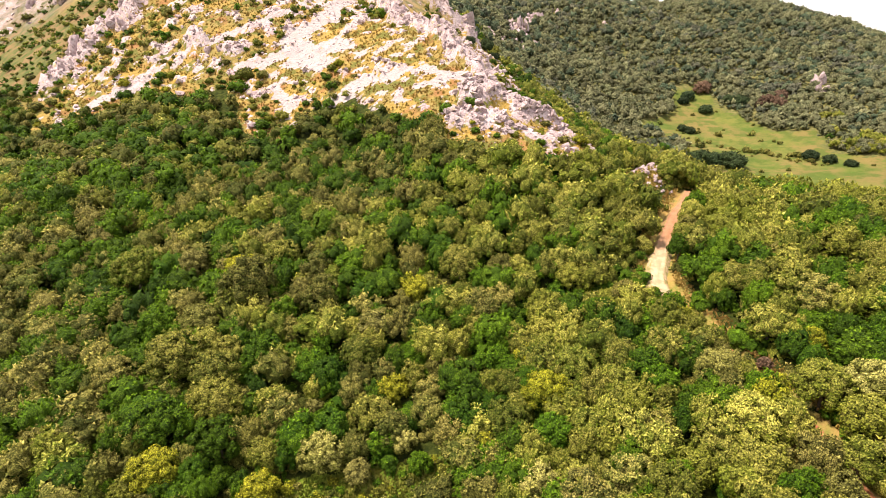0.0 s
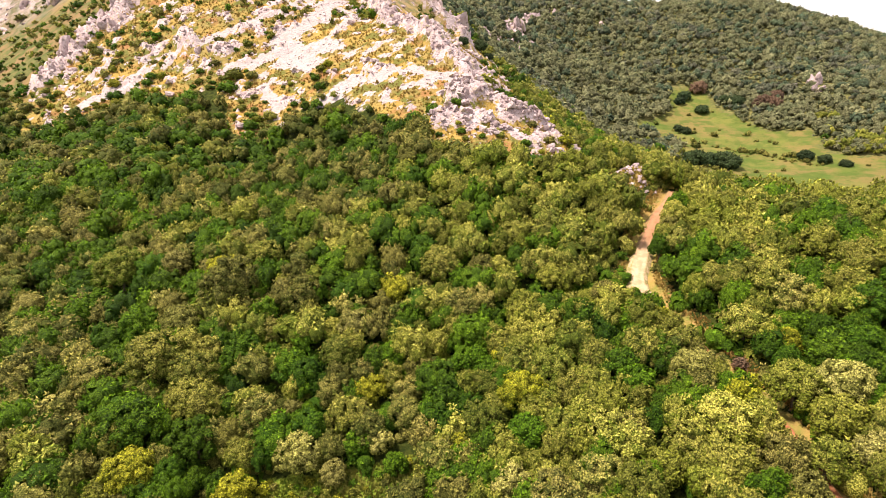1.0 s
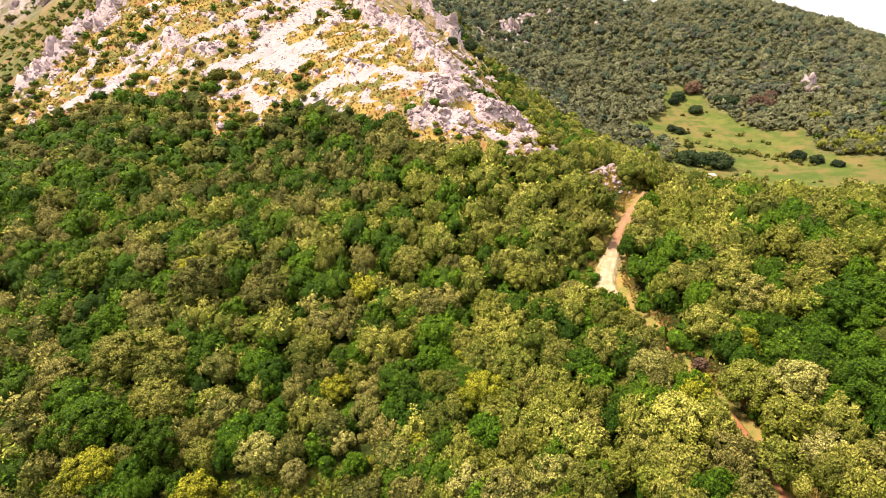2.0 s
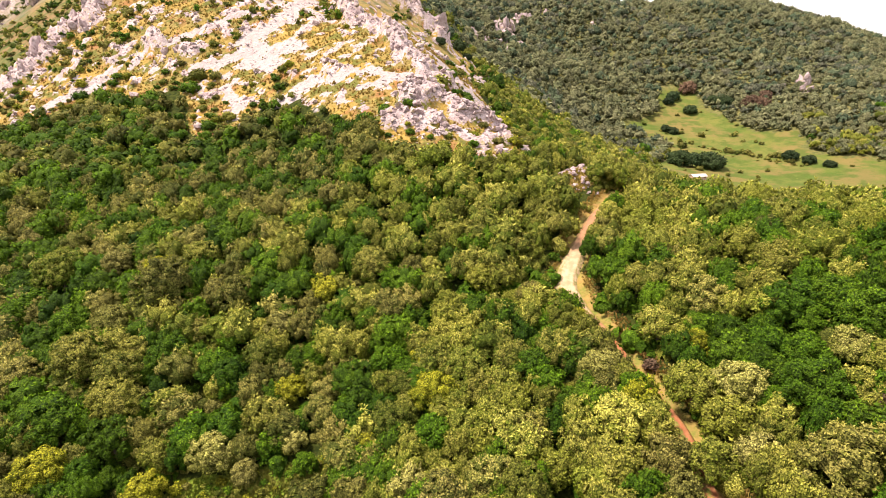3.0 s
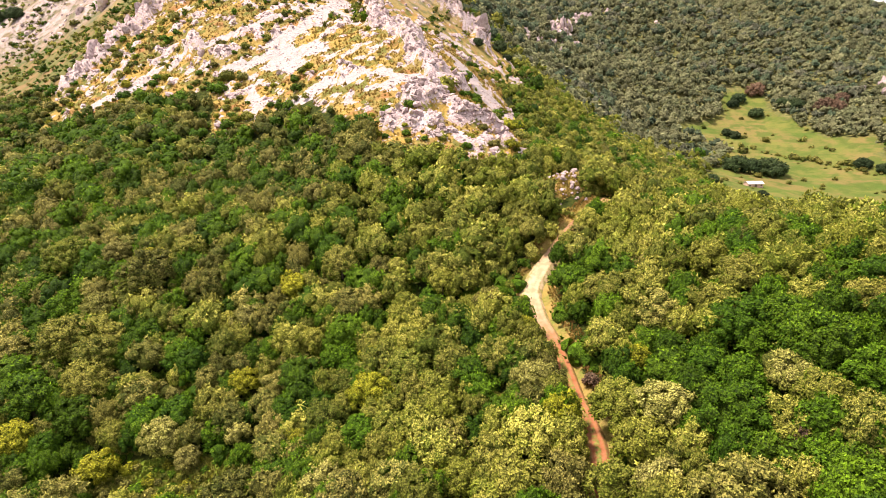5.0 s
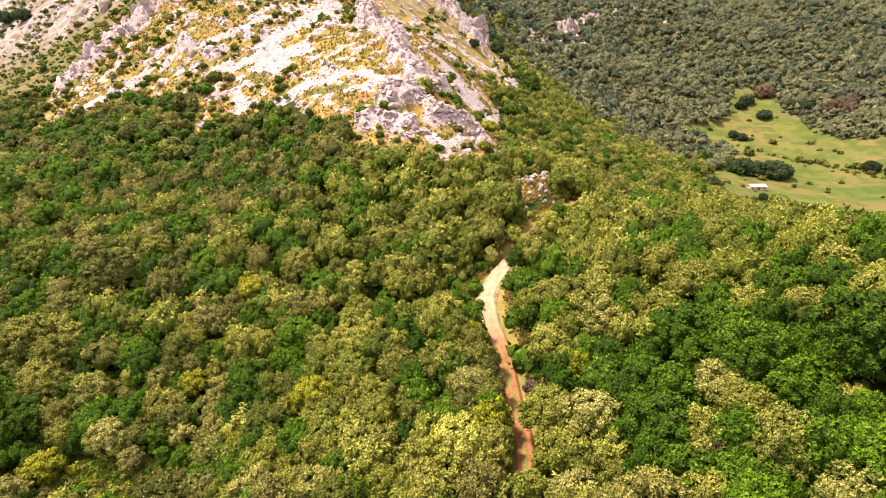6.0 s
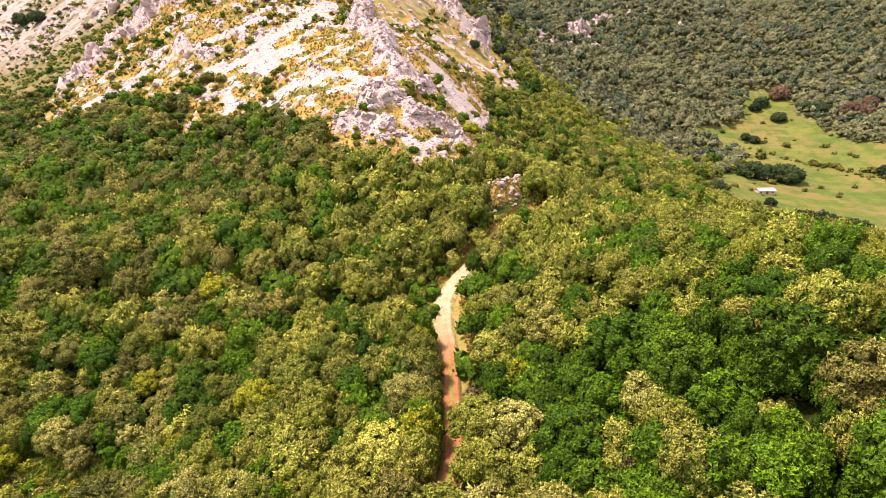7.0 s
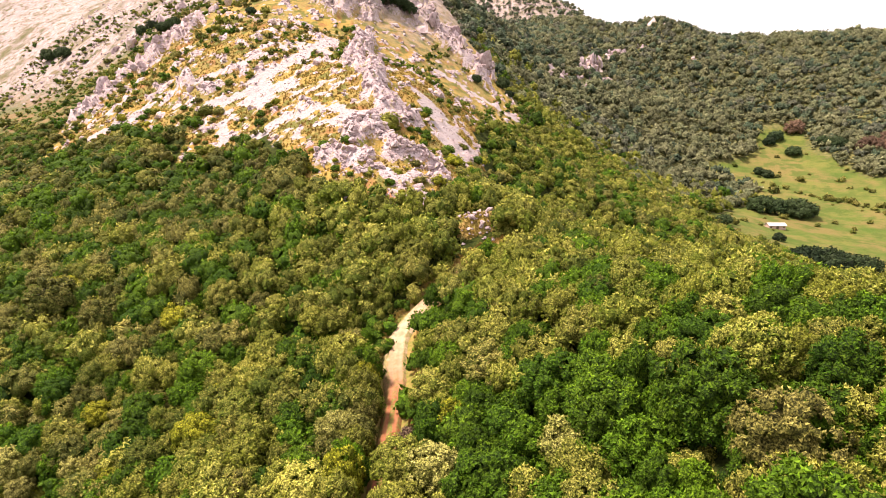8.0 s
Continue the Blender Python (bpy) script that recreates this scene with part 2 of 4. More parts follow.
def ground_material():
    mat, tree, bsdf = material("hillside_ground", 0.95, 0.1)
    grain, tuft, patch = speckle(tree, 1.1, 5, 0.36, 0.64, 0.65), speckle(tree, 3.5, 5, 0.4, 0.6), speckle(tree, 14, 4, 0.4, 0.6)
    # woodland floor in near-black green, its colour also painting shade between the trees
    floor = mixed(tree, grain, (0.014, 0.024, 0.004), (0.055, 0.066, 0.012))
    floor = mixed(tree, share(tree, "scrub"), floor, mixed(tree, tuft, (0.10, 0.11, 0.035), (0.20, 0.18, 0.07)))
    # dry mountain grass: ochre to olive, with low green mats and rusty bracken
    grass = mixed(tree, patch, (0.36, 0.225, 0.050), (0.22, 0.170, 0.055))
    grass = mixed(tree, calc(tree, "MULTIPLY", grain, 0.55), grass, (0.41, 0.30, 0.11))
    grass = mixed(tree, calc(tree, "MULTIPLY", speckle(tree, 4.2, 5, 0.49, 0.58), 0.85), grass, (0.11, 0.125, 0.03))
    grass = mixed(tree, calc(tree, "MULTIPLY", speckle(tree, 6.5, 4, 0.56, 0.66), 0.7), grass, (0.30, 0.13, 0.06))
    heath = mixed(tree, tuft, (0.15, 0.14, 0.05), (0.08, 0.105, 0.03))
    heath = mixed(tree, calc(tree, "MULTIPLY", speckle(tree, 9, 4, 0.46, 0.56), 0.55), heath, (0.30, 0.165, 0.09))
    grass = mixed(tree, share(tree, "heath"), grass, heath)
    stones = mixed(tree, grain, (0.35, 0.295, 0.292), (0.46, 0.395, 0.392))
    stones = mixed(tree, calc(tree, "MULTIPLY", speckle(tree, 2.6, 5, 0.55, 0.66), 0.6), stones, (0.40, 0.32, 0.29))
    field = mixed(tree, speckle(tree, 20, 6, 0.38, 0.62, 0.7), (0.075, 0.120, 0.022), (0.15, 0.155, 0.038))
    field = mixed(tree, calc(tree, "MULTIPLY", speckle(tree, 30, 6, 0.44, 0.58, 0.7), 0.6), field, (0.22, 0.145, 0.060))
    field = mixed(tree, calc(tree, "MULTIPLY", speckle(tree, 9, 6, 0.50, 0.60), 0.8), field, (0.075, 0.11, 0.022))
    glade = mixed(tree, grain, (0.06, 0.12, 0.010), (0.18, 0.22, 0.03))
    verge = mixed(tree, tuft, (0.34, 0.24, 0.07), (0.17, 0.20, 0.04))
    verge = mixed(tree, calc(tree, "MULTIPLY", grain, 0.5), verge, (0.42, 0.22, 0.10))
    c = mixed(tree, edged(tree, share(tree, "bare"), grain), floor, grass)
    c = mixed(tree, edged(tree, share(tree, "meadow"), tuft), c, field)
    c = mixed(tree, edged(tree, share(tree, "glade"), grain), c, glade)
    c = mixed(tree, edged(tree, share(tree, "verge"), grain), c, verge)
    c = mixed(tree, edged(tree, share(tree, "soil"), grain), c, (0.42, 0.20, 0.10))
    c = mixed(tree, edged(tree, share(tree, "scree"), tuft, 0.8), c, stones)
    c = mixed(tree, edged(tree, share(tree, "rock"), grain, 0.6), c, limestone(tree))
    c = mixed(tree, calc(tree, "MULTIPLY", share(tree, "broken"), 0.75), c, mixed(tree, tuft, (0.20, 0.155, 0.10), (0.09, 0.095, 0.045)))
    ledges = calc(tree, "MULTIPLY", speckle(tree, 6, 7, 0.40, 0.50, 0.75, distort=0.6), speckle(tree, 30, 3, 0.32, 0.46))
    c = mixed(tree, calc(tree, "MULTIPLY", share(tree, "broken"), calc(tree, "MULTIPLY", ledges, 0.78)), c, limestone(tree))
    tree.links.new(c, bsdf.inputs["Base Color"])
    bumped(tree, bsdf, calc(tree, "ADD", grain, cells(tree, 0.7)[1]), 0.8, 0.22)
    return mat


def track_material():
    mat, tree, bsdf = material("track_gravel", 0.95, 0.1)
    grain = speckle(tree, 0.35, 5, 0.35, 0.65, 0.6)
    red = mixed(tree, speckle(tree, 1.6, 4), (0.28, 0.090, 0.038), (0.36, 0.135, 0.060))
    pale = mixed(tree, speckle(tree, 1.2, 4), (0.43, 0.30, 0.18), (0.55, 0.41, 0.27))
    c = mixed(tree, share(tree, "pale"), red, pale)
    c = mixed(tree, calc(tree, "MULTIPLY", grain, 0.3), c, (0.36, 0.22, 0.14))
    c = mixed(tree, calc(tree, "MULTIPLY", share(tree, "green"), speckle(tree, 0.5, 4, 0.35, 0.6)), c, mixed(tree, grain, (0.11, 0.15, 0.03), (0.24, 0.22, 0.06)))
    tree.links.new(c, bsdf.inputs["Base Color"])
    bumped(tree, bsdf, grain, 0.6, 0.05)
    return mat


def cells(tree, scale, coords="Object"):
    """Irregular cells in metres: a random colour for each, and the distance from its middle."""
    c = tree.nodes.new("ShaderNodeTexCoord")
    v = node(tree, "ShaderNodeTexVoronoi", Scale=1 / scale, Randomness=1.0)
    tree.links.new(c.outputs[coords], v.inputs["Vector"])
    apart = tree.nodes.new("ShaderNodeSeparateColor")
    tree.links.new(v.outputs["Color"], apart.inputs[0])
    return apart.outputs, v.outputs["Distance"]


def foliage(name, one, other, tips, joined, amount=1.0, sprig=0.05, inner_shade=0.30):
    """Leaves: two greens between which each tree lies, spray by spray lighter or darker, and pale new shoots at the
    ends of the sprays, which also paint in top light.
    """
    mat, tree, bsdf = material(name, 0.7, 0.18)
    rand = share(tree, "tint") if joined else tree.nodes.new("ShaderNodeObjectInfo").outputs["Random"]
    spray = tree.nodes.new("ShaderNodeNewGeometry").outputs["Random Per Island"]
    c = mixed(tree, rand, one, other)
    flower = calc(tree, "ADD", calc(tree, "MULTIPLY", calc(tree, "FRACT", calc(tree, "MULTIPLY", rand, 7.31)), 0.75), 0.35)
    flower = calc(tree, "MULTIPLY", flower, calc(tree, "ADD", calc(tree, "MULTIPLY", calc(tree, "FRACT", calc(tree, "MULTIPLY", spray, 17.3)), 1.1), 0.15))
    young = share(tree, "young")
    # within the crown shade is painted in: even, darker leaves, mottled leaf by leaf
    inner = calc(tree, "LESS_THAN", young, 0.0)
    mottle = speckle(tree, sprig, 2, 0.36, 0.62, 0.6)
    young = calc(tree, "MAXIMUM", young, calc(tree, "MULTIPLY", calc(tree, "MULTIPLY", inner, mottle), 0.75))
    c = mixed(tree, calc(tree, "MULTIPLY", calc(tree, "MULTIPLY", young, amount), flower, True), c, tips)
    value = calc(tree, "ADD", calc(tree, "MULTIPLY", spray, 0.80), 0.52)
    dull = calc(tree, "ADD", calc(tree, "MULTIPLY", mottle, 0.62), inner_shade)
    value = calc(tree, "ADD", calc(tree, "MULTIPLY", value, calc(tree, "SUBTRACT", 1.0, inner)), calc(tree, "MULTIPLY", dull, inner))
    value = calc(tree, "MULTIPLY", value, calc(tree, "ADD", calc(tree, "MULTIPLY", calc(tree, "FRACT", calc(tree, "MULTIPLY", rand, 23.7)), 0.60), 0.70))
    grey = tree.nodes.new("ShaderNodeCombineColor")
    for k in range(3):
        tree.links.new(value, grey.inputs[k])
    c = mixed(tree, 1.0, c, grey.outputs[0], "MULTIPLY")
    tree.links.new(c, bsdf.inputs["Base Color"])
    bumped(tree, bsdf, calc(tree, "MULTIPLY", mottle, inner), 0.9, sprig * 2)
    glow = tree.nodes.new("ShaderNodeBsdfTranslucent")
    tree.links.new(c, glow.inputs["Color"])
    both = tree.nodes.new("ShaderNodeMixShader")
    both.inputs[0].default_value = 0.15
    tree.links.new(bsdf.outputs[0], both.inputs[1])
    tree.links.new(glow.outputs[0], both.inputs[2])
    tree.links.new(both.outputs[0], tree.nodes["Material Output"].inputs["Surface"])
    return mat


def plain(name, one, other, size, rough=0.85, bump=0.02):
    mat, tree, bsdf = material(name, rough)
    s = speckle(tree, size, 5, 0.35, 0.65)
    tree.links.new(mixed(tree, s, one, other), bsdf.inputs["Base Color"])
    bumped(tree, bsdf, s, 0.5, bump)
    return mat


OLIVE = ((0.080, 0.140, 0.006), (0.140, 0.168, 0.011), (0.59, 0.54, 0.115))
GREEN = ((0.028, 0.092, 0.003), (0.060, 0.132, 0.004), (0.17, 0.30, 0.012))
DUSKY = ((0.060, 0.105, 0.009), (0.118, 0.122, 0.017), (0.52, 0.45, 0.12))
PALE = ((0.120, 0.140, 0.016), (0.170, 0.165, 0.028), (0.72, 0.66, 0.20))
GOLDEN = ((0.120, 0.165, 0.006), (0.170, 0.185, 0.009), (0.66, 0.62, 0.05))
PALETTE = {"olive": OLIVE, "green": GREEN, "dusky": DUSKY, "pale": PALE, "golden": GOLDEN}
# leaf colours across the valley are greyed and lightened: haze painted into them
FAR_HAZE = {"olive": ((0.170, 0.200, 0.095), (0.235, 0.238, 0.118), (0.36, 0.35, 0.18)), "green": ((0.078, 0.128, 0.074), (0.122, 0.168, 0.092), (0.20, 0.24, 0.13)),
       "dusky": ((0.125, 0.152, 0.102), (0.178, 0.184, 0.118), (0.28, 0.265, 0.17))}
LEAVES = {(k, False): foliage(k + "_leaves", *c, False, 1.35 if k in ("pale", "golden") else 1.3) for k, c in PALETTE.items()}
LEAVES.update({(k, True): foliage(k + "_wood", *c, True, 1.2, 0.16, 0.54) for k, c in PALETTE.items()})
LEAVES.update({(k, "far"): foliage(k + "_hazed_wood", *c, True, 0.9, 0.8, 0.56) for k, c in FAR_HAZE.items()})
BARK = plain("bark", (0.10, 0.075, 0.055), (0.20, 0.16, 0.12), 0.3)
STONE = rock_material()
GROUND = ground_material()
GRAVEL = track_material()


# ---- mesh helpers ----
def mesh_of(name, verts, faces, mats, smooth=False, shares=None, slots=None):
    me = bpy.data.meshes.new(name)
    verts, faces = np.asarray(verts, np.float32), np.asarray(faces, np.int32)
    n, k = faces.shape
    me.vertices.add(len(verts))
    me.vertices.foreach_set("co", verts.ravel())
    me.loops.add(n * k)
    me.loops.foreach_set("vertex_index", faces.ravel())
    me.polygons.add(n)
    me.polygons.foreach_set("loop_start", np.arange(0, n * k, k, dtype=np.int32))
    me.polygons.foreach_set("loop_total", np.full(n, k, np.int32))
    if slots is not None:
        me.polygons.foreach_set("material_index", np.asarray(slots, np.int32))
    for m in mats:
        me.materials.append(m)
    me.update(calc_edges=True)
    me.validate()
    me.polygons.foreach_set("use_smooth", np.full(len(me.polygons), False) if np.ndim(smooth) and len(smooth) != len(me.polygons) else np.broadcast_to(smooth, len(me.polygons)).copy())
    for key, values in (shares or {}).items():
        me.attributes.new(key, "FLOAT", "POINT").data.foreach_set("value", np.asarray(values, np.float32))
    return me


def part(name, bm, mat, parent, label=""):
    me = bpy.data.meshes.new(name)
    bm.to_mesh(me)
    bm.free()
    me.materials.append(mat)
    ob = new(name, me)
    ob.parent = parent
    return tagged(ob, label)


def ball(level):
    bm = bmesh.new()
    bmesh.ops.create_icosphere(bm, subdivisions=level, radius=1)
    bm.verts.ensure_lookup_table()
    v = np.array([q.co[:] for q in bm.verts])
    f = np.array([[q.index for q in p.verts] for p in bm.faces])
    bm.free()
    return v, f


BALLS = {k: ball(k) for k in (1, 2, 3)}


# ---- ground sheet, finest about the spur and the track ----
def steps(lo, hi, fine, end_lo, end_hi, grow=1.09, limit=60):
    mid = list(np.arange(lo, hi + fine, fine))
    for sign, end in ((-1, end_lo), (1, end_hi)):
        s, v, out = fine, (mid[0] if sign < 0 else mid[-1]), []
        while sign * (end - v) > 0:
            s = min(s * grow, limit)
            v += sign * s
            out.append(v)
        mid = out[::-1] + mid if sign < 0 else mid + out
    return np.array(mid)


def build_ground():
    xs, ys = steps(-190, 55, 1.15, -2600, 2600, 1.05), np.concatenate([steps(40, 106, 2.0, -1500, 106, 1.06), steps(108, 240, 1.0, 108, 4200, 1.03)])
    gx, gy = np.meshgrid(xs, ys)
    x, y = gx.ravel(), gy.ravel()
    m = masks(x, y)
    z = land(x, y, m)
    d, _ = to_line(x, y, TRACK)
    z = z - 0.65 * (1 - ramp(d, 1.9, 3.6))
    nx, ny = len(xs), len(ys)
    i = np.arange(nx * ny).reshape(ny, nx)
    faces = np.stack([i[:-1, :-1], i[:-1, 1:], i[1:, 1:], i[1:, :-1]], -1).reshape(-1, 4)
    soil = (1 - ramp(np.hypot(x - 21.5, (y - 119.5) * 1.3), 2.0, 3.6)) * 0.9
    soil = np.maximum(soil, 0.8 * (1 - ramp(np.hypot(x + 49, y - 154), 2, 5)))
    heath = ramp(-x + 0.25 * (y - 200), 128, 160) * (1 - ramp(noise2(x, y, 60, 3, 30.0), 0.55, 0.7) * 0.5)
    keep = {k: m[k] for k in ("bare", "meadow", "glade", "scree", "rock", "broken")}
    # far floor is coloured lighter to lift the dark gaps between trees
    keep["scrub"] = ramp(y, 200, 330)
    keep["verge"], keep["soil"], keep["heath"] = np.maximum(m["verge"], m["knoll"] * 0.9), soil, heath
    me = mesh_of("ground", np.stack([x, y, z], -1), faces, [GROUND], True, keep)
    return tagged(new("ground", me), "steep hillside of dark woodland floor, dry ochre grass, white scree and limestone", "ground", kind="structure")


build_ground()


def smooth_line(line, per=8):
    pts = [Vector((x, y, 0)) for x, y in line]
    out = []
    for k in range(len(pts) - 1):
        a, b, c, d = pts[max(k - 1, 0)], pts[k], pts[k + 1], pts[min(k + 2, len(pts) - 1)]
        for s in range(per):
            t = s / per
            out.append(0.5 * (2 * b + (c - a) * t + (2 * a - 5 * b + 4 * c - d) * t * t + (3 * b - a - 3 * c + d) * t ** 3))
    return out + [pts[-1]]


def build_track():
    line = smooth_line(TRACK, 10)
    across = (-2.9, -1.75, -1.45, -1.15, -0.8, -0.45, 0.0, 0.45, 0.8, 1.15, 1.45, 1.75, 2.9)
    dip = (-0.8, -0.04, 0.03, -0.02, -0.07, 0.0, 0.06, 0.0, -0.07, -0.02, 0.03, -0.04, -0.8)
    verts, pale, green = [], [], []
    for k, p in enumerate(line):
        q = (line[min(k + 1, len(line) - 1)] - line[max(k - 1, 0)]).normalized()
        side = Vector((q.y, -q.x, 0))
        wide = 0.51 + 0.15 * float(ramp(np.array(p.y), 68, 82)) * (1 - 0.4 * float(ramp(np.array(p.y), 90, 95)))
        for s, dz in zip(across, dip):
            w = p + side * (s * wide + 0.14 * (noise.noise((p.x * 0.5, p.y * 0.5, s)) if abs(s) > 1 else 0))
            verts.append((w.x, w.y, dz))
            pale.append(float(ramp(np.array(p.y), 70, 84)) * (1 - 0.7 * float(ramp(np.array(p.y), 89, 96))))
            upper = float(ramp(np.array(p.y), 72, 82))
            green.append((1.0 if abs(s) < 0.5 else 0.0) * (1 - 0.8 * upper) * float(1 - 0.6 * ramp(np.array(p.y), 68, 76)) + (0.75 if abs(s) > 1.6 else 0.25 if abs(s) > 1.3 else 0))
    n = len(across)
    verts = np.array(verts)
    ground = land(verts[:, 0], verts[:, 1]).reshape(-1, n)
    verts[:, 2] += (0.5 * ground + 0.5 * ground[:, n // 2:n // 2 + 1]).ravel() + 0.10
    faces = [(k * n + j, k * n + j + 1, (k + 1) * n + j + 1, (k + 1) * n + j) for k in range(len(line) - 1) for j in range(n - 1)]
    me = mesh_of("track", verts, faces, [GRAVEL], True, {"pale": pale, "green": green})
    tagged(new("track", me), "rutted dirt track of reddish earth and pale gravel through the wood", "dirt track", kind="structure")


build_track()


# ---- trees ----
def crown_arrays(seed, puffs, sprays, spray, squat=0.9, sides=5):
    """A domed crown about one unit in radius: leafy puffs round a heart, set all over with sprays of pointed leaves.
    Gives corners, triangles and the share of pale shoots, full at the tip of each leaf, raised on upper sides as
    painted light, and -1 within the crown."""
    r = np.random.default_rng(seed)
    k = np.arange(puffs) + 0.5
    up = 1 - 1.42 * k / puffs + r.normal(0, 0.35 / math.sqrt(puffs), puffs)
    up = np.clip(up, -0.45, 1)
    turn = 2.39996 * k + r.normal(0, 1.3 / math.sqrt(puffs), puffs) + r.uniform(0, 6.28)
    flat = np.sqrt(1 - up * up)
    axes = np.stack([flat * np.cos(turn), flat * np.sin(turn), up], -1)
    lobed = 1 + 0.10 * np.sin(2 * turn + r.uniform(0, 6)) + 0.09 * np.sin(3 * turn + r.uniform(0, 6)) * flat
    radii = np.minimum(math.sqrt(2.7 / puffs), 0.48) * r.uniform(0.72, 1.28, puffs)
    centres = axes * ((1.0 - 0.72 * radii) * lobed * r.uniform(0.84, 1.10, puffs))[:, None]
    centres[:, 2] *= squat
    verts, faces, young, base = [], [], [], 0
    for c, size, axis, level in [(np.zeros(3), 0.74, np.array((0, 0, 1.0)), 2 if puffs > 8 else 1)] + [(c, q, a, 1) for c, q, a in zip(centres, radii, axes)]:
        v, f = BALLS[level]
        f = f[v[f].mean(1) @ axis > -0.1]
        verts.append(c + v * size * (0.80 + 0.2 * r.random((len(v), 1))) * np.array((1, 1, squat if size == 0.74 else 1)))
        faces.append(f + base)
        # -1 marks the core, which the leaf material darkens as painted shade
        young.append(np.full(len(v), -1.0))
        base += len(v)
    n = 4 * sprays
    k = r.choice(puffs, n, p=radii ** 2 / (radii ** 2).sum())
    d = r.normal(size=(n, 3)) + 0.8 * axes[k] + np.array((0, 0, 0.25))
    d /= np.linalg.norm(d, axis=1, keepdims=True)
    at = centres[k] + d * (radii[k] * r.uniform(0.90, 1.12, n))[:, None]
    gap = np.linalg.norm(at[:, None] - centres[None], axis=2) / radii[None]
    gap[np.arange(n), k] = 9
    free = np.flatnonzero(gap.min(1) > 0.92)[:sprays]
    at, d, n = at[free], d[free], len(free)
    # shoots favour the puff tops, painting light from above into the colour
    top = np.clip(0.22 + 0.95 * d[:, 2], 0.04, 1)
    d = d + 0.35 * r.normal(size=(n, 3)) + np.array((0, 0, 0.3))
    d /= np.linalg.norm(d, axis=1, keepdims=True)
    side = np.cross(d, r.normal(size=(n, 3)))
    side /= np.maximum(np.linalg.norm(side, axis=1, keepdims=True), 1e-6)
    over = np.cross(d, side)
    s = spray * r.uniform(0.65, 1.35, n)
    angle = 6.2832 * np.arange(sides)[None] / sides + r.uniform(-0.5, 0.5, (n, sides))
    c, q = np.cos(angle)[..., None], np.sin(angle)[..., None]
    out, across = side[:, None] * c + over[:, None] * q, over[:, None] * c - side[:, None] * q
    long = (s[:, None] * r.uniform(0.9, 1.6, (n, sides)))[..., None]
    tip = at[:, None] + (out * 0.8 + d[:, None] * r.uniform(0.2, 1.0, (n, sides))[..., None]) * long
    foot = at[:, None] - out * 0.25 * long - d[:, None] * 0.1 * long
    verts.append(np.stack([tip, foot + across * 0.52 * long, foot - across * 0.52 * long], 2).reshape(-1, 3))
    faces.append(base + np.arange(3 * n * sides).reshape(-1, 3))
    # paler high in the crown too, as if lit from above
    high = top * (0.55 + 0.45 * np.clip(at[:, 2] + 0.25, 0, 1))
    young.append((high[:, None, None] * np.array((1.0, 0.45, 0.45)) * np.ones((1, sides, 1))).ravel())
    return np.concatenate(verts), np.concatenate(faces), np.concatenate(young)


def limb(bm, a, b, ra, rb, sides=6):
    a, b = Vector(a), Vector(b)
    turn = (b - a).to_track_quat("Z", "Y").to_matrix()
    rings = [[bm.verts.new(p + turn @ Vector((q * math.cos(6.2832 * k / sides), q * math.sin(6.2832 * k / sides), 0))) for k in range(sides)] for p, q in ((a, ra), (b, rb))]
    for k in range(sides):
        bm.faces.new((rings[0][k], rings[0][(k + 1) % sides], rings[1][(k + 1) % sides], rings[1][k]))
    bm.faces.new(rings[0][::-1])
    bm.faces.new(rings[1])


def trunk_mesh(seed):
    r = random.Random(seed)
    bm = bmesh.new()
    fork = Vector((r.uniform(-0.2, 0.2), r.uniform(-0.2, 0.2), 1.5))
    limb(bm, (0, 0, -0.6), fork, 0.20, 0.14)
    for k in range(4):
        a = 1.57 * k + r.uniform(-0.5, 0.5)
        limb(bm, fork, fork + Vector((math.cos(a) * 1.1, math.sin(a) * 1.1, r.uniform(0.9, 1.6))), 0.11, 0.04, 5)
    me = bpy.data.meshes.new("trunk")
    bm.to_mesh(me)
    bm.free()
    me.materials.append(BARK)
    return me


WORDS = {"pale": "holm oak in flower with cream-tipped pale crown", "golden": "evergreen oak with golden yellow-green young foliage", "olive": "holm oak with olive-green crown of pale shoots", "green": "evergreen tree with a fresh green rounded crown", "dusky": "holm oak with a dull grey-green leafy crown"}
MODELS = {}
TRUNKS = [trunk_mesh(k) for k in range(3)]
for kind_no, kind in enumerate(PALETTE):
    for k in range(4):
        # the last of each kind is for wide old crowns, with more and finer sprays
        puffs, sprays, spray = ((36, 900, 0.054), (30, 840, 0.056), (42, 940, 0.052), (70, 1500, 0.040))[k]
        v, f, yv = crown_arrays(100 * kind_no + k, puffs, sprays, spray * (1.12 if kind == "green" else 1), (0.95, 1.05)[k % 2], 3)
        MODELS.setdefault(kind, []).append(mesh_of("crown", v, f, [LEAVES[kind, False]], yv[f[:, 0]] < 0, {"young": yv}))


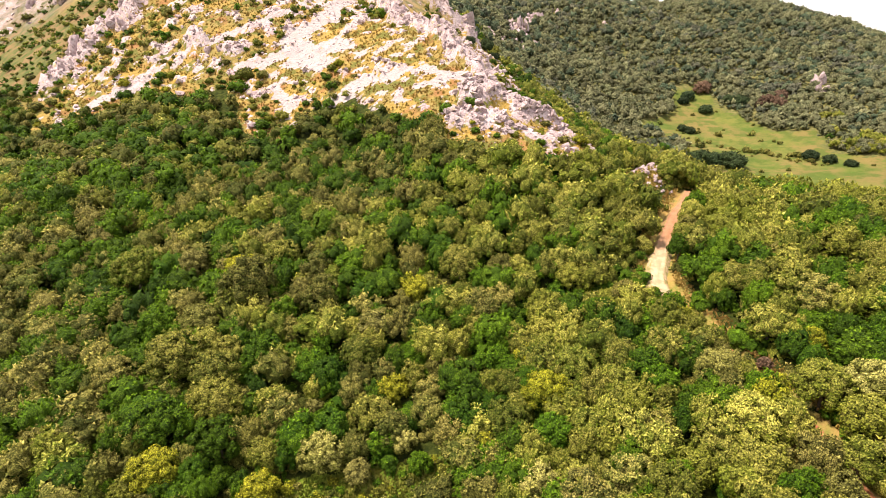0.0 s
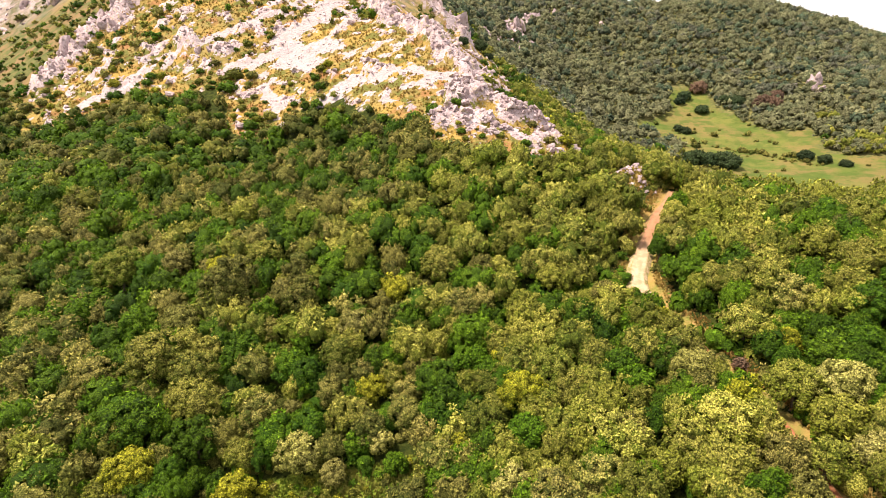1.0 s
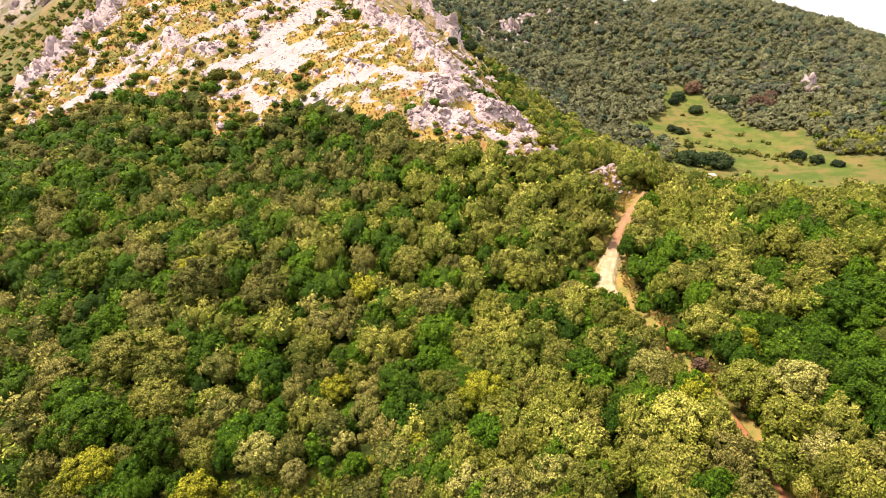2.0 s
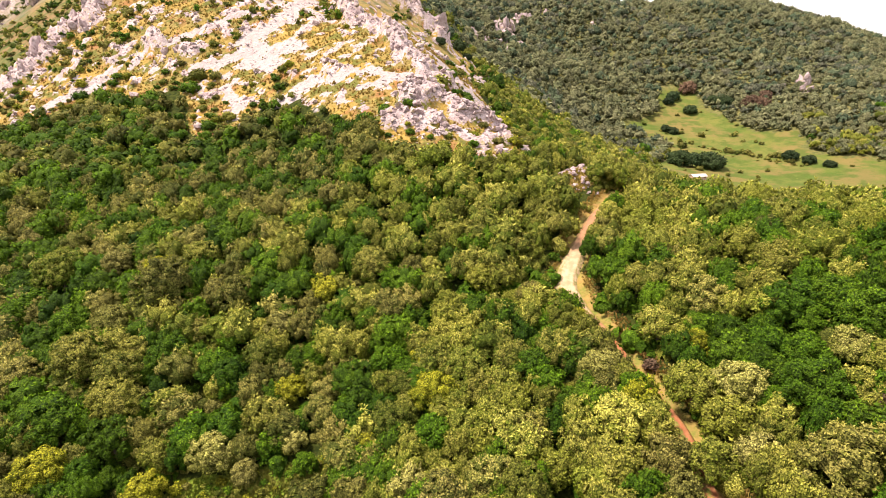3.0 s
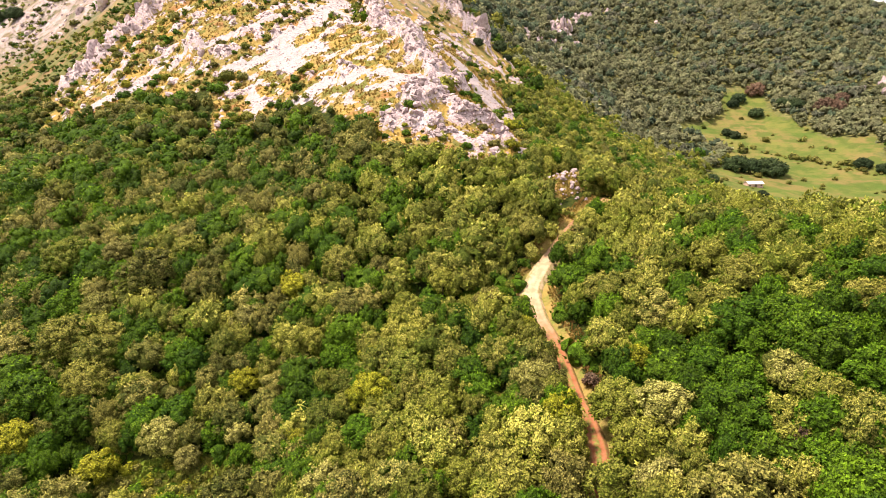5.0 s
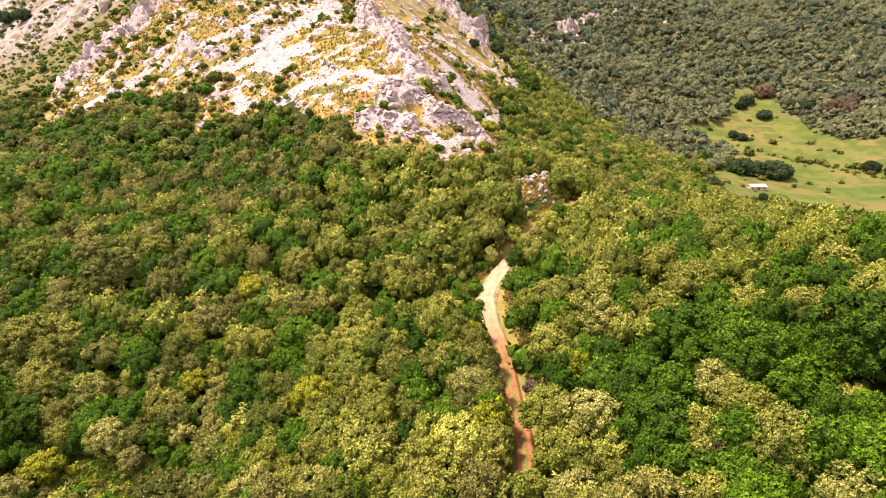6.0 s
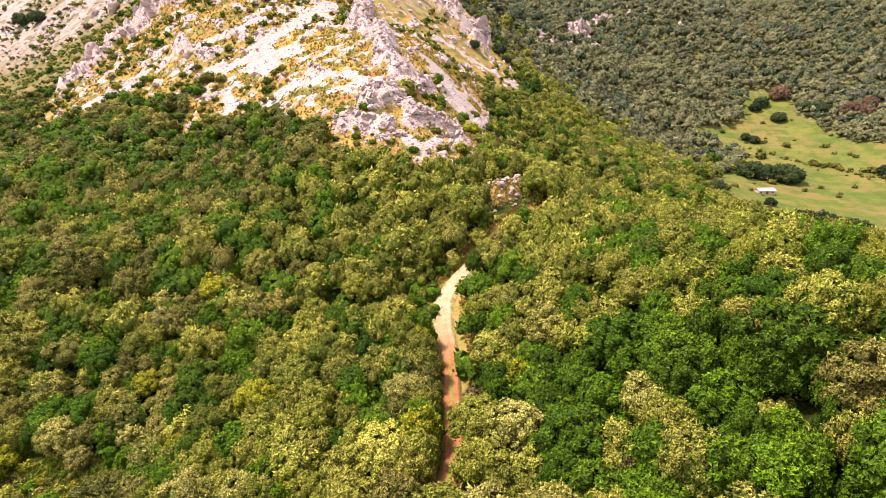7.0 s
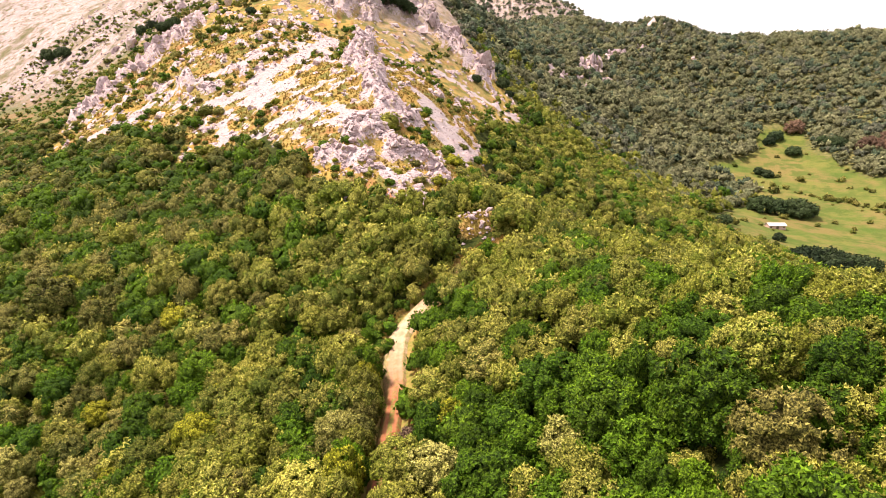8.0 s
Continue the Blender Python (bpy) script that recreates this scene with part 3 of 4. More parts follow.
def tree_kind(x, y, u):
    """Which leaf a tree has: greener in the hollow to the west and on the east flank, paler along the spur and the track."""
    n = noise2(x, y, 20, 3, 40.0)
    east = ramp(x, 48, 58) * (1 - 0.65 * ramp(x, 73, 82)) * (1 - ramp(y, 57, 68))
    pale = 0.38 + 1.6 * (n - 0.5) + 0.18 * np.exp(-((x - 40) / 22) ** 2) + 0.30 * ramp(y, 78, 94) * ramp(x, 36, 52) - 0.55 * east + 0.15 * ramp(y, 70, 85) * ramp(x, -20, 10) - 0.32 * ramp(-x, -18, 8)
    flank = ramp(y, 120, 150) * ramp(x, 22, 45)
    big = noise2(x, y, 75, 2, 44.0) - 0.5
    pale = pale - 0.05 * flank * (1 - 0.5 * ramp(y, 300, 420)) + 1.3 * big * ramp(y, 240, 320)
    return np.where(u < pale, "olive", np.where(u < np.maximum(pale, 0) + 0.52 + 0.2 * east - 0.12 * ramp(y, 78, 94) * ramp(x, 36, 52) - 0.10 * flank, "green", "dusky"))


# oaks that stand out in the canopy: place and crown radius
LANDMARKS = {
    "pale": [(-47.6, 99.4, 3.1), (-40.2, 83.7, 3.3), (-10.6, 79.8, 2.8), (-18.8, 69.7, 1.4), (-5.5, 62.7, 1.8), (-16.1, 61.7, 3.0), (-11.1, 59.3, 1.8), (10.7, 51.6, 2.8), (34.9, 61.5, 3.2), (48.2, 54.1, 3.1), (60.5, 54.6, 2.7), (46.0, 45.0, 2.5)],
    "golden": [(-36.3, 94.0, 3.2), (-7.2, 70.0, 2.2), (-37.4, 59.1, 3.3), (-23.6, 57.8, 2.5), (-4.8, 85.5, 2.7), (12.1, 71.3, 2.1), (13.8, 64.3, 3.1), (4.6, 58.4, 2.7), (16.7, 57.4, 1.1), (24.5, 49.8, 1.7), (47.5, 64.1, 2.0), (54.2, 67.6, 1.5)],
    "olive": [(-58.1, 99.0, 4.6), (-29.3, 96.6, 3.2), (-14.5, 80.6, 1.9), (-33.7, 77.8, 2.9), (-41.3, 76.7, 4.3), (-34.1, 73.8, 3.8), (-32.2, 68.9, 3.9), (-11.7, 66.7, 1.9), (-11.0, 75.4, 2.0), (-23.9, 62.9, 2.5), (6.7, 76.7, 2.4), (2.9, 88.4, 3.4), (12.5, 88.5, 1.9), (15.8, 80.1, 2.7), (8.0, 61.1, 3.1), (24.0, 68.7, 2.8), (18.4, 67.1, 3.2), (15.3, 51.1, 2.1), (27.1, 49.1, 2.3), (33.7, 70.9, 2.5), (20.9, 85.3, 2.3), (34.8, 52.4, 3.5), (32.8, 47.1, 2.9), (44.5, 78.5, 2.7), (44.4, 68.3, 2.9), (44.0, 55.8, 3.1), (45.3, 50.4, 2.7), (41.7, 45.9, 2.5), (50.3, 43.5, 1.7)],
    "dusky": [(-33.1, 88.9, 4.9), (-20.4, 86.5, 3.3), (-25.0, 81.6, 2.0), (-52.5, 85.4, 2.4), (-49.9, 74.5, 3.3), (9.7, 88.2, 2.4), (9.0, 82.1, 2.7), (-1.8, 65.3, 2.5), (-1.9, 68.7, 2.1), (3.1, 71.1, 1.7), (25.2, 54.8, 2.5), (20.2, 49.1, 3.0), (28.7, 80.7, 2.5), (50.6, 70.2, 3.4), (51.0, 40.7, 3.9)],
    "green": [(-47.7, 84.8, 3.5), (-27.9, 76.9, 3.0), (-8.2, 62.7, 2.1), (-2.1, 80.6, 2.3), (7.1, 71.9, 2.5), (13.9, 58.2, 2.6), (27.4, 65.8, 2.8), (30.3, 73.9, 2.4), (62.8, 62.5, 3.0), (58.3, 63.6, 3.5), (56.3, 56.3, 2.3), (54.0, 50.0, 3.5), (55.0, 44.8, 2.8), (-20.1, 75.0, 2.7), (-4.2, 74.3, 2.2), (-2.9, 59.2, 1.6), (-39.3, 65.5, 4.0), (-30.7, 64.1, 3.3), (-59.4, 92.2, 3.2), (52.5, 54.5, 2.2)],
}
FIRST = {}


def plant(x, y, z, kind, k, radius, tall, turn, name="oak_tree", label="", group="trees of the hillside wood", category="tree"):
    """One tree: an empty at its foot with trunk and crown."""
    k = 3 if radius > 2.9 and len(MODELS[kind]) > 3 else k % min(len(MODELS[kind]), 3)
    m = pose(x, y, z, 0, 0, turn) @ Matrix.Diagonal((radius, radius, radius * tall, 1))
    key = (kind, k, name, label)
    if key in FIRST:
        first = FIRST[key].scale
        return copy_thing(FIRST[key], m @ Matrix.Diagonal((1 / first.x, 1 / first.y, 1 / first.z, 1)))
    root = tagged(new(name), label or WORDS[kind], category, group)
    trunk = new("trunk", TRUNKS[k % 3])
    crown = new("crown", MODELS[kind][k])
    trunk.parent = crown.parent = root
    trunk.matrix_basis = Matrix.Diagonal((0.4, 0.4, 0.4, 1))
    crown.matrix_basis = pose(0, 0, 0.92)
    root.matrix_basis = m
    FIRST[key] = root
    return root


def spots(x0, x1, y0, y1, step, seed):
    r = np.random.default_rng(seed)
    gx, gy = np.meshgrid(np.arange(x0, x1, step), np.arange(y0, y1, step * 0.87))
    gx = gx + (np.arange(gx.shape[0]) % 2)[:, None] * step / 2
    return gx.ravel() + r.uniform(-0.46, 0.46, gx.size) * step, gy.ravel() + r.uniform(-0.46, 0.46, gx.size) * step, r


def in_view(x, y):
    """The stretch of country that can be seen from the air along the flight."""
    return (x > np.minimum(-0.8 * y - 12, 27 - 1.1 * y)) & (x < np.minimum(60 + 0.8 * y, 67 + 0.5 * y + 0.45 * np.maximum(y - 132, 0))) & (y > 41 - 0.22 * x)


def low_scrub(x, y):
    """The open ground of low bushes west of the bend of the track."""
    return np.hypot((x - 31) / 5.5, (y - 85) / 6.5) < 1


def wooded(x, y, m):
    """Where trees stand: no bare rock, meadow, glade or track."""
    d, _ = to_line(x, y, TRACK)
    for cx, cy, w, _, _ in CLIFFS:
        d = np.where(np.hypot(x - cx, y - cy) < w + 1.5, 0, d)
    return in_view(x, y) & (m["bare"] < 0.4) & (m["meadow"] < 0.4) & (m["glade"] < 0.4) & (m["knoll"] < 0.4) & (m["rock"] < 0.5) & (d > np.where(y > 101, 2.2, 3.3)) & (np.hypot((x - 43) / 5.5, (y - 108) / 7.5) > 1)


def near_wood():
    x, y, r = spots(-152, 150, 34, 132, 3.0, 11)
    m = masks(x, y)
    ok = wooded(x, y, m)
    x, y = x[ok], y[ok]
    z = land(x, y)
    order = np.argsort(np.sqrt((x - np.clip(x, 0, 64)) ** 2 + (y - 4) ** 2 + (60 - z) ** 2))
    kinds = tree_kind(x, y, r.random(len(x)))
    clear, _ = to_line(x, y, TRACK)
    taken = np.zeros(len(x), bool)
    count = 0
    for kind, trees in LANDMARKS.items():
        tx, ty = np.array([q[0] for q in trees]), np.array([q[1] for q in trees])
        for (a, b, radius), c in zip(trees, land(tx, ty)):
            plant(a, b, c - 0.15, kind, int(r.integers(9)), radius, 1.05 if radius < 2.4 else 0.95, r.uniform(0, 360))
            taken |= np.hypot(x - a, y - b) < 0.6 * radius + 0.5
            count += 1
    # tall oaks close along the western bank of the track
    bank = smooth_line(TRACK, 4)
    for k, p in enumerate(bank):
        if 41 < p.y < 77 and k % 3 != 2:
            q = (bank[k + 1] - bank[k - 1]).normalized()
            radius = r.uniform(1.9, 2.4)
            off = radius + (1.3 if p.y < 70 else 1.9)
            a, b = p.x - q.y * off, p.y + q.x * off
            plant(a, b, land1(a, b) - 0.15, ("olive", "golden", "green", "olive", "pale", "dusky", "olive")[count % 7], int(r.integers(9)), radius, r.uniform(1.2, 1.4), r.uniform(0, 360))
            taken |= np.hypot(x - a, y - b) < 1.9
            count += 1
    for k, p in enumerate(bank):
        if 90.5 < p.y < 102 and k % 2:
            q = (bank[k + 1] - bank[k - 1]).normalized()
            radius = r.uniform(1.7, 2.2)
            a, b = p.x + q.y * (radius + 1.1), p.y - q.x * (radius + 1.1)
            plant(a, b, land1(a, b) - 0.15, ("olive", "green", "olive", "dusky")[count % 4], int(r.integers(9)), radius, r.uniform(1.1, 1.4), r.uniform(0, 360))
            taken |= np.hypot(x - a, y - b) < 1.7
            count += 1
    order = order[~taken[order]]
    rest = []
    for rank, i in enumerate(order):
        kind = str(kinds[i])
        radius = 2.0 * math.exp(r.normal(0, 0.28)) * (0.95 if kind == "green" else 1.05)
        radius = min(radius, max(1.2, clear[i] - (0.8 if y[i] > 93 else 2.1)), 3.9)
        if low_scrub(x[i], y[i]):
            radius = 0.55 * radius
        tall = r.uniform(1.05, 1.5) if radius < 2.3 else r.uniform(0.95, 1.2)
        if rank < 300 - count:
            plant(x[i], y[i], z[i] - 0.15, kind, int(r.integers(9)), radius, tall, r.uniform(0, 360))
        else:
            rest.append((x[i], y[i], z[i] - 0.15, kind, min(radius, 3.0), tall))
    return rest


KINDS = ("olive", "green", "dusky")


def forest(name, label, trees, puffs, sprays, spray, sides, seed, variants=5, distance=False):
    """Many trees joined into one mesh, each a copy of one of a few crowns."""
    r = np.random.default_rng(seed)
    models = [crown_arrays(seed + k, puffs, sprays, spray, (0.85, 0.95)[k % 2], sides) for k in range(variants)]
    vs, fs, ys, ts, ss, base = [], [], [], [], [], 0
    for x, y, z, kind, radius, tall in trees:
        v, f, young = models[int(r.integers(variants))]
        a = r.uniform(0, 6.2832)
        c, s = math.cos(a) * radius, math.sin(a) * radius
        w = np.stack([v[:, 0] * c - v[:, 1] * s + x, v[:, 0] * s + v[:, 1] * c + y, (v[:, 2] + 0.92) * radius * tall + z], -1)
        vs.append(w)
        fs.append(f + base)
        ys.append(young)
        ts.append(np.full(len(v), r.random()))
        # with distance more and more trees take the haze-coloured leaves
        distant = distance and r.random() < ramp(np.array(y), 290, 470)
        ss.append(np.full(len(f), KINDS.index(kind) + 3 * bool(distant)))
        base += len(v)
    ys, fs = np.concatenate(ys), np.concatenate(fs)
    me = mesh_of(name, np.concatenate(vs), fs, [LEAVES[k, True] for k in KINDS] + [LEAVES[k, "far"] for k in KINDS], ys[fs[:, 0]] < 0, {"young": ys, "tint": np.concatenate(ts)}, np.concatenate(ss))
    return tagged(new(name, me), label, "woodland", kind="stuff")


REST = near_wood()
forest("woodland", "dense evergreen holm oak wood along the dirt track", REST[:380], 26, 350, 0.070, 3, 500, 8)
forest("woodland", "dense evergreen holm oak wood below the rocky spur", REST[380:], 14, 92, 0.108, 3, 520, 8)


def undergrowth():
    x, y, r = spots(-150, 120, 34, 128, 3.0, 17)
    m = masks(x, y)
    d, _ = to_line(x, y, TRACK)
    ok = (m["bare"] < 0.5) & (m["knoll"] < 0.5) & (np.hypot(x - 43, y - 110) > 5) & (m["glade"] < 0.3) & (d > 2.7) & in_view(x, y)
    x, y = x[ok], y[ok]
    z, kinds = land(x, y), tree_kind(x, y, r.random(len(x)))
    out = []
    for i in range(len(x)):
        radius = 1.85 * math.exp(r.normal(0, 0.25))
        out.append((x[i], y[i], z[i] - 0.95 * radius, str(kinds[i]), min(radius, max(0.5, d[i] - 2.2)), 1.0))
    return out


forest("undergrowth", "leafy evergreen undergrowth between the trees of the wood", undergrowth(), 5, 18, 0.13, 3, 560)


def far_trees(x0, x1, y0, y1, step, size, seed, spread=0.22):
    x, y, r = spots(x0, x1, y0, y1, step, seed)
    m = masks(x, y)
    ok = wooded(x, y, m)
    x, y = x[ok], y[ok]
    z = land(x, y)
    out = []
    thin = noise2(x, y, 30, 3, 50.0)
    kinds = tree_kind(x, y, r.random(len(x)) * 1.05 + 0.05)
    edge = inside(x, y, BARE) > -6
    for i in range(len(x)):
        kind = str(kinds[i])
        radius = (0.65 if edge[i] else 1) * size * min(math.exp(r.normal(0, spread)) * (0.75 + 0.6 * thin[i]), 1.7)
        out.append((x[i], y[i], z[i] - 0.1 * radius, kind, radius, r.uniform(0.85, 1.1)))
    return out


forest("slope_woodland", "evergreen wood and scrub on the flanks of the spur", far_trees(-290, 220, 132, 270, 3.7, 2.0, 21), 8, 42, 0.135, 3, 600, 6)
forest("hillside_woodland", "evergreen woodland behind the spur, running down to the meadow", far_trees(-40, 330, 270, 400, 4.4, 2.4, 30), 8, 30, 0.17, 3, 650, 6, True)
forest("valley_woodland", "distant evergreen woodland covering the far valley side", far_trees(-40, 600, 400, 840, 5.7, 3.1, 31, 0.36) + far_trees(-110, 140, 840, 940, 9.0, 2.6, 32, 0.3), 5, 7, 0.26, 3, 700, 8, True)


# ---- limestone blocks ----
def block_mesh_arrays(seed, level, cuts, stretch=(1, 0.9, 0.8), rough=0.06):
    """A broken limestone block: a ball cut by random planes and roughened."""
    r = np.random.default_rng(seed)
    v, f = BALLS[level]
    v = v.copy()
    for _ in range(cuts):
        n = r.normal(size=3)
        n /= np.linalg.norm(n)
        over = np.maximum(v @ n - r.uniform(0.35, 0.70), 0)
        v -= over[:, None] * n
    v = v * (1 + rough * r.normal(size=(len(v), 1))) * np.array(stretch)
    return v, f


def block_mesh(name, *shape):
    return mesh_of(name, *block_mesh_arrays(*shape), [STONE])


BOULDERS = [block_mesh("boulder", 900 + k, 2, 13, (1, 0.8 + 0.05 * k, 0.75)) for k in range(6)]
OUTCROPS = [block_mesh("rock_outcrop", 950 + k, 3, 14, (1, 0.8, 1.0 + 0.12 * k)) for k in range(6)]


def set_block(name, meshes, x, y, z, size, r, label, group, sink=0.3):
    ob = new(name, meshes[int(r.integers(len(meshes)))])
    ob.matrix_basis = pose(x, y, z + size * (0.75 - sink) * 0.6, r.uniform(-25, 25), r.uniform(-25, 25), r.uniform(0, 360)) @ Matrix.Diagonal((size, size * r.uniform(0.7, 1.1), size * r.uniform(0.7, 1.15), 1))
    return tagged(ob, label, "rock", group)


def place_blocks():
    r = np.random.default_rng(77)
    # heaps: centre, spread, how many, size
    for cx, cy, sx, sy, n, size in ((9, 143, 4.5, 5, 42, 1.25), (5, 134, 4, 4, 34, 0.9), (14, 128, 3, 3, 16, 0.8), (22, 138, 5, 3, 46, 1.0), (29, 134, 3, 3, 30, 0.95),
                                    (29, 121, 2.5, 2, 18, 0.75), (40.2, 111.8, 3.4, 2.4, 20, 0.46), (42.5, 114.2, 4.2, 3.4, 38, 0.55), (45.2, 117, 3.4, 2.6, 20, 0.5), (14, 160, 4, 6, 22, 1.1)):
        x, y = cx + r.normal(0, sx * 0.6, n), cy + r.normal(0, sy * 0.6, n)
        for p in zip(x, y, land(x, y)):
            set_block("boulder", BOULDERS, *p, size * math.exp(r.normal(0, 0.35)), r,
                      "pale grey limestone boulder in a heap on the spur", "limestone boulders of the spur")
    # crags: along the crest, the western rib and the cliffs behind
    for ax, ay, bx, by, n, size, spread in ((-30, 255, -13, 203, 26, 1.4, 6), (-13, 203, 2, 172, 26, 1.1, 6), (2, 172, 14, 156, 20, 0.9, 6), (10, 142, 12, 140, 10, 1.2, 4), (-112, 252, -132, 222, 34, 1.6, 7),
                                            (-132, 222, -140, 208, 20, 1.3, 5), (-16, 318, 16, 322, 26, 3.0, 9), (-50, 280, -24, 330, 26, 3.2, 14), (-60, 200, -95, 204, 22, 0.9, 9), (76, 660, 73, 560, 26, 2.4, 12), (94, 596, 94, 586, 5, 2.2, 6), (100, 680, 98, 672, 7, 2.4, 7), (44, 519, 49, 524, 8, 2.0, 6), (185, 696, 187, 690, 5, 2.2, 5), (130, 712, 136, 706, 5, 2.2, 6),
                                            (329, 512, 341, 510, 8, 3.5, 3), (-200, 330, -110, 300, 40, 3.0, 34)):
        t = (np.arange(n) + r.random(n)) / n
        x, y = ax + (bx - ax) * t + r.normal(0, spread * 0.5, n), ay + (by - ay) * t + r.normal(0, spread * 0.5, n)
        for p in zip(x, y, land(x, y)):
            set_block("rock_outcrop", OUTCROPS, *p, size * math.exp(r.normal(0, 0.3)), r,
                      "weathered pinkish-grey limestone crag on the mountainside", "limestone crags", 0.55)


place_blocks()


def place_cliffs():
    r = np.random.default_rng(79)
    for x, y, w, d, h in CLIFFS:
        for k in range(6):
            ob = new("rock_outcrop", OUTCROPS[int(r.integers(6))])
            tall = h * r.uniform(0.5, 0.8)
            ob.matrix_basis = pose(x + r.uniform(-0.9, 0.9) * w, y + r.uniform(-0.5, 0.5) * d, land1(x, y) + r.uniform(0.12, 0.5) * tall, r.uniform(-20, 20), r.uniform(-20, 20), r.uniform(0, 360)) @ Matrix.Diagonal((0.55 * w, 0.6 * d, 0.38 * tall, 1))
            tagged(ob, "steep pinkish limestone rock face among distant woods", "rock", "rock faces across the valley")


place_cliffs()

# ---- shrubs on the bare ground ----
SHRUBS = []
for kind, seed in (("green", 1200), ("olive", 1201), ("golden", 1202), ("dusky", 1203)):
    v, f, yv = crown_arrays(seed, 12, 90, 0.14, 0.8, 3)
    SHRUBS.append(mesh_of("shrub", v, f, [LEAVES[kind, False]], yv[f[:, 0]] < 0, {"young": yv}))


def shrub(x, y, z, radius, which, turn, label="low evergreen shrub on the dry stony slope", group="shrubs of the mountainside"):
    ob = new("shrub", SHRUBS[which])
    ob.matrix_basis = pose(x, y, z + 0.35 * radius, 0, 0, turn) @ Matrix.Diagonal((radius, radius, radius * 0.85, 1))
    return tagged(ob, label, "shrub", group)


def place_shrubs():
    x, y, r = spots(-150, 40, 112, 300, 3.6, 41)
    m = masks(x, y)
    dense = noise2(x, y * 0.6, 16, 3, 60.0) + 0.12 * (1 - ramp(inside(x, y, BARE), 2, 22))
    ok = (m["bare"] > 0.5) & (m["rock"] < 0.8) & (m["scree"] < 0.7) & (dense > 0.54) & (x > -1.0 * y)
    x, y = x[ok], y[ok]
    z = land(x, y)
    kinds = np.array(KINDS)[r.integers(0, 3, len(x))]
    sizes = 0.95 * np.exp(r.normal(0, 0.4, len(x)))
    order = np.argsort(r.random(len(x)) + (y > 200))
    more = [(x[i], y[i], z[i] - 0.55 * sizes[i], str(kinds[i]), sizes[i], 0.9) for i in order[215:]]
    if more:
        forest("mountain_scrub", "low evergreen scrub on the rocky mountainside", more, 5, 14, 0.28, 3, 640)
    x, y = x[order[:215]], y[order[:215]]
    for p in zip(x, y, land(x, y)):
        shrub(*p, 1.0 * math.exp(r.normal(0, 0.4)), int(r.integers(4)), r.uniform(0, 360))


place_shrubs()


def glade_shrubs():
    r = np.random.default_rng(43)
    x, y = r.uniform(-30, 1, 170), r.uniform(53, 61, 170)
    ok = masks(x, y)["glade"] > 0.5
    x, y = x[ok], y[ok]
    for p in zip(x, y, land(x, y)):
        shrub(*p, 0.55 * math.exp(r.normal(0, 0.35)), int(r.integers(4)), r.uniform(0, 360), "low leafy bush in the grassy glade", "bushes of the glade")


glade_shrubs()


def heath_scrub():
    x, y, r = spots(-360, -118, 190, 400, 4.6, 45)
    m = masks(x, y)
    ok = (m["bare"] > 0.5) & (m["rock"] < 0.6) & (noise2(x, y * 0.6, 22, 3, 66.0) > 0.52) & (x > -1.1 * y)
    x, y = x[ok], y[ok]
    kinds = np.array(KINDS)[r.integers(0, 3, len(x))]
    sizes = 1.1 * np.exp(r.normal(0, 0.4, len(x)))
    forest("heath_scrub", "olive and dark scrub on the heath behind the rib", [(a, b, c - 0.4 * q, str(k), q, 0.8) for a, b, c, q, k in zip(x, y, land(x, y), sizes, kinds)], 5, 10, 0.30, 3, 660)


heath_scrub()


# ---- stones and grass ----
def scatter(name, label, category, mat, verts, faces, x, y, sizes, r, flat=0.8, smooth=False):
    z = land(x, y)
    a = r.uniform(0, 6.2832, len(x))
    c, s = np.cos(a)[:, None], np.sin(a)[:, None]
    k = sizes[:, None]
    vx = (verts[None, :, 0] * c - verts[None, :, 1] * s) * k + x[:, None]
    vy = (verts[None, :, 0] * s + verts[None, :, 1] * c) * k + y[:, None]
    vz = verts[None, :, 2] * k * flat + z[:, None]
    all_v = np.stack([vx, vy, vz], -1).reshape(-1, 3)
    all_f = (faces[None] + (np.arange(len(x)) * len(verts))[:, None, None]).reshape(-1, faces.shape[1])
    return tagged(new(name, mesh_of(name, all_v, all_f, [mat], smooth)), label, category, kind="stuff")


def grass_material(name, one, other, stain):
    mat, tree, bsdf = material(name, 0.9, 0.1)
    leaf = tree.nodes.new("ShaderNodeNewGeometry").outputs["Random Per Island"]
    c = mixed(tree, leaf, one, other)
    c = mixed(tree, calc(tree, "MULTIPLY", speckle(tree, 7, 3), 0.6), c, stain)
    tree.links.new(c, bsdf.inputs["Base Color"])
    return mat


DRY_GRASS = grass_material("dry_grass", (0.42, 0.29, 0.07), (0.27, 0.22, 0.055), (0.28, 0.16, 0.06))
GLADE_GRASS = grass_material("glade_grass", (0.22, 0.25, 0.035), (0.11, 0.18, 0.02), (0.28, 0.24, 0.06))


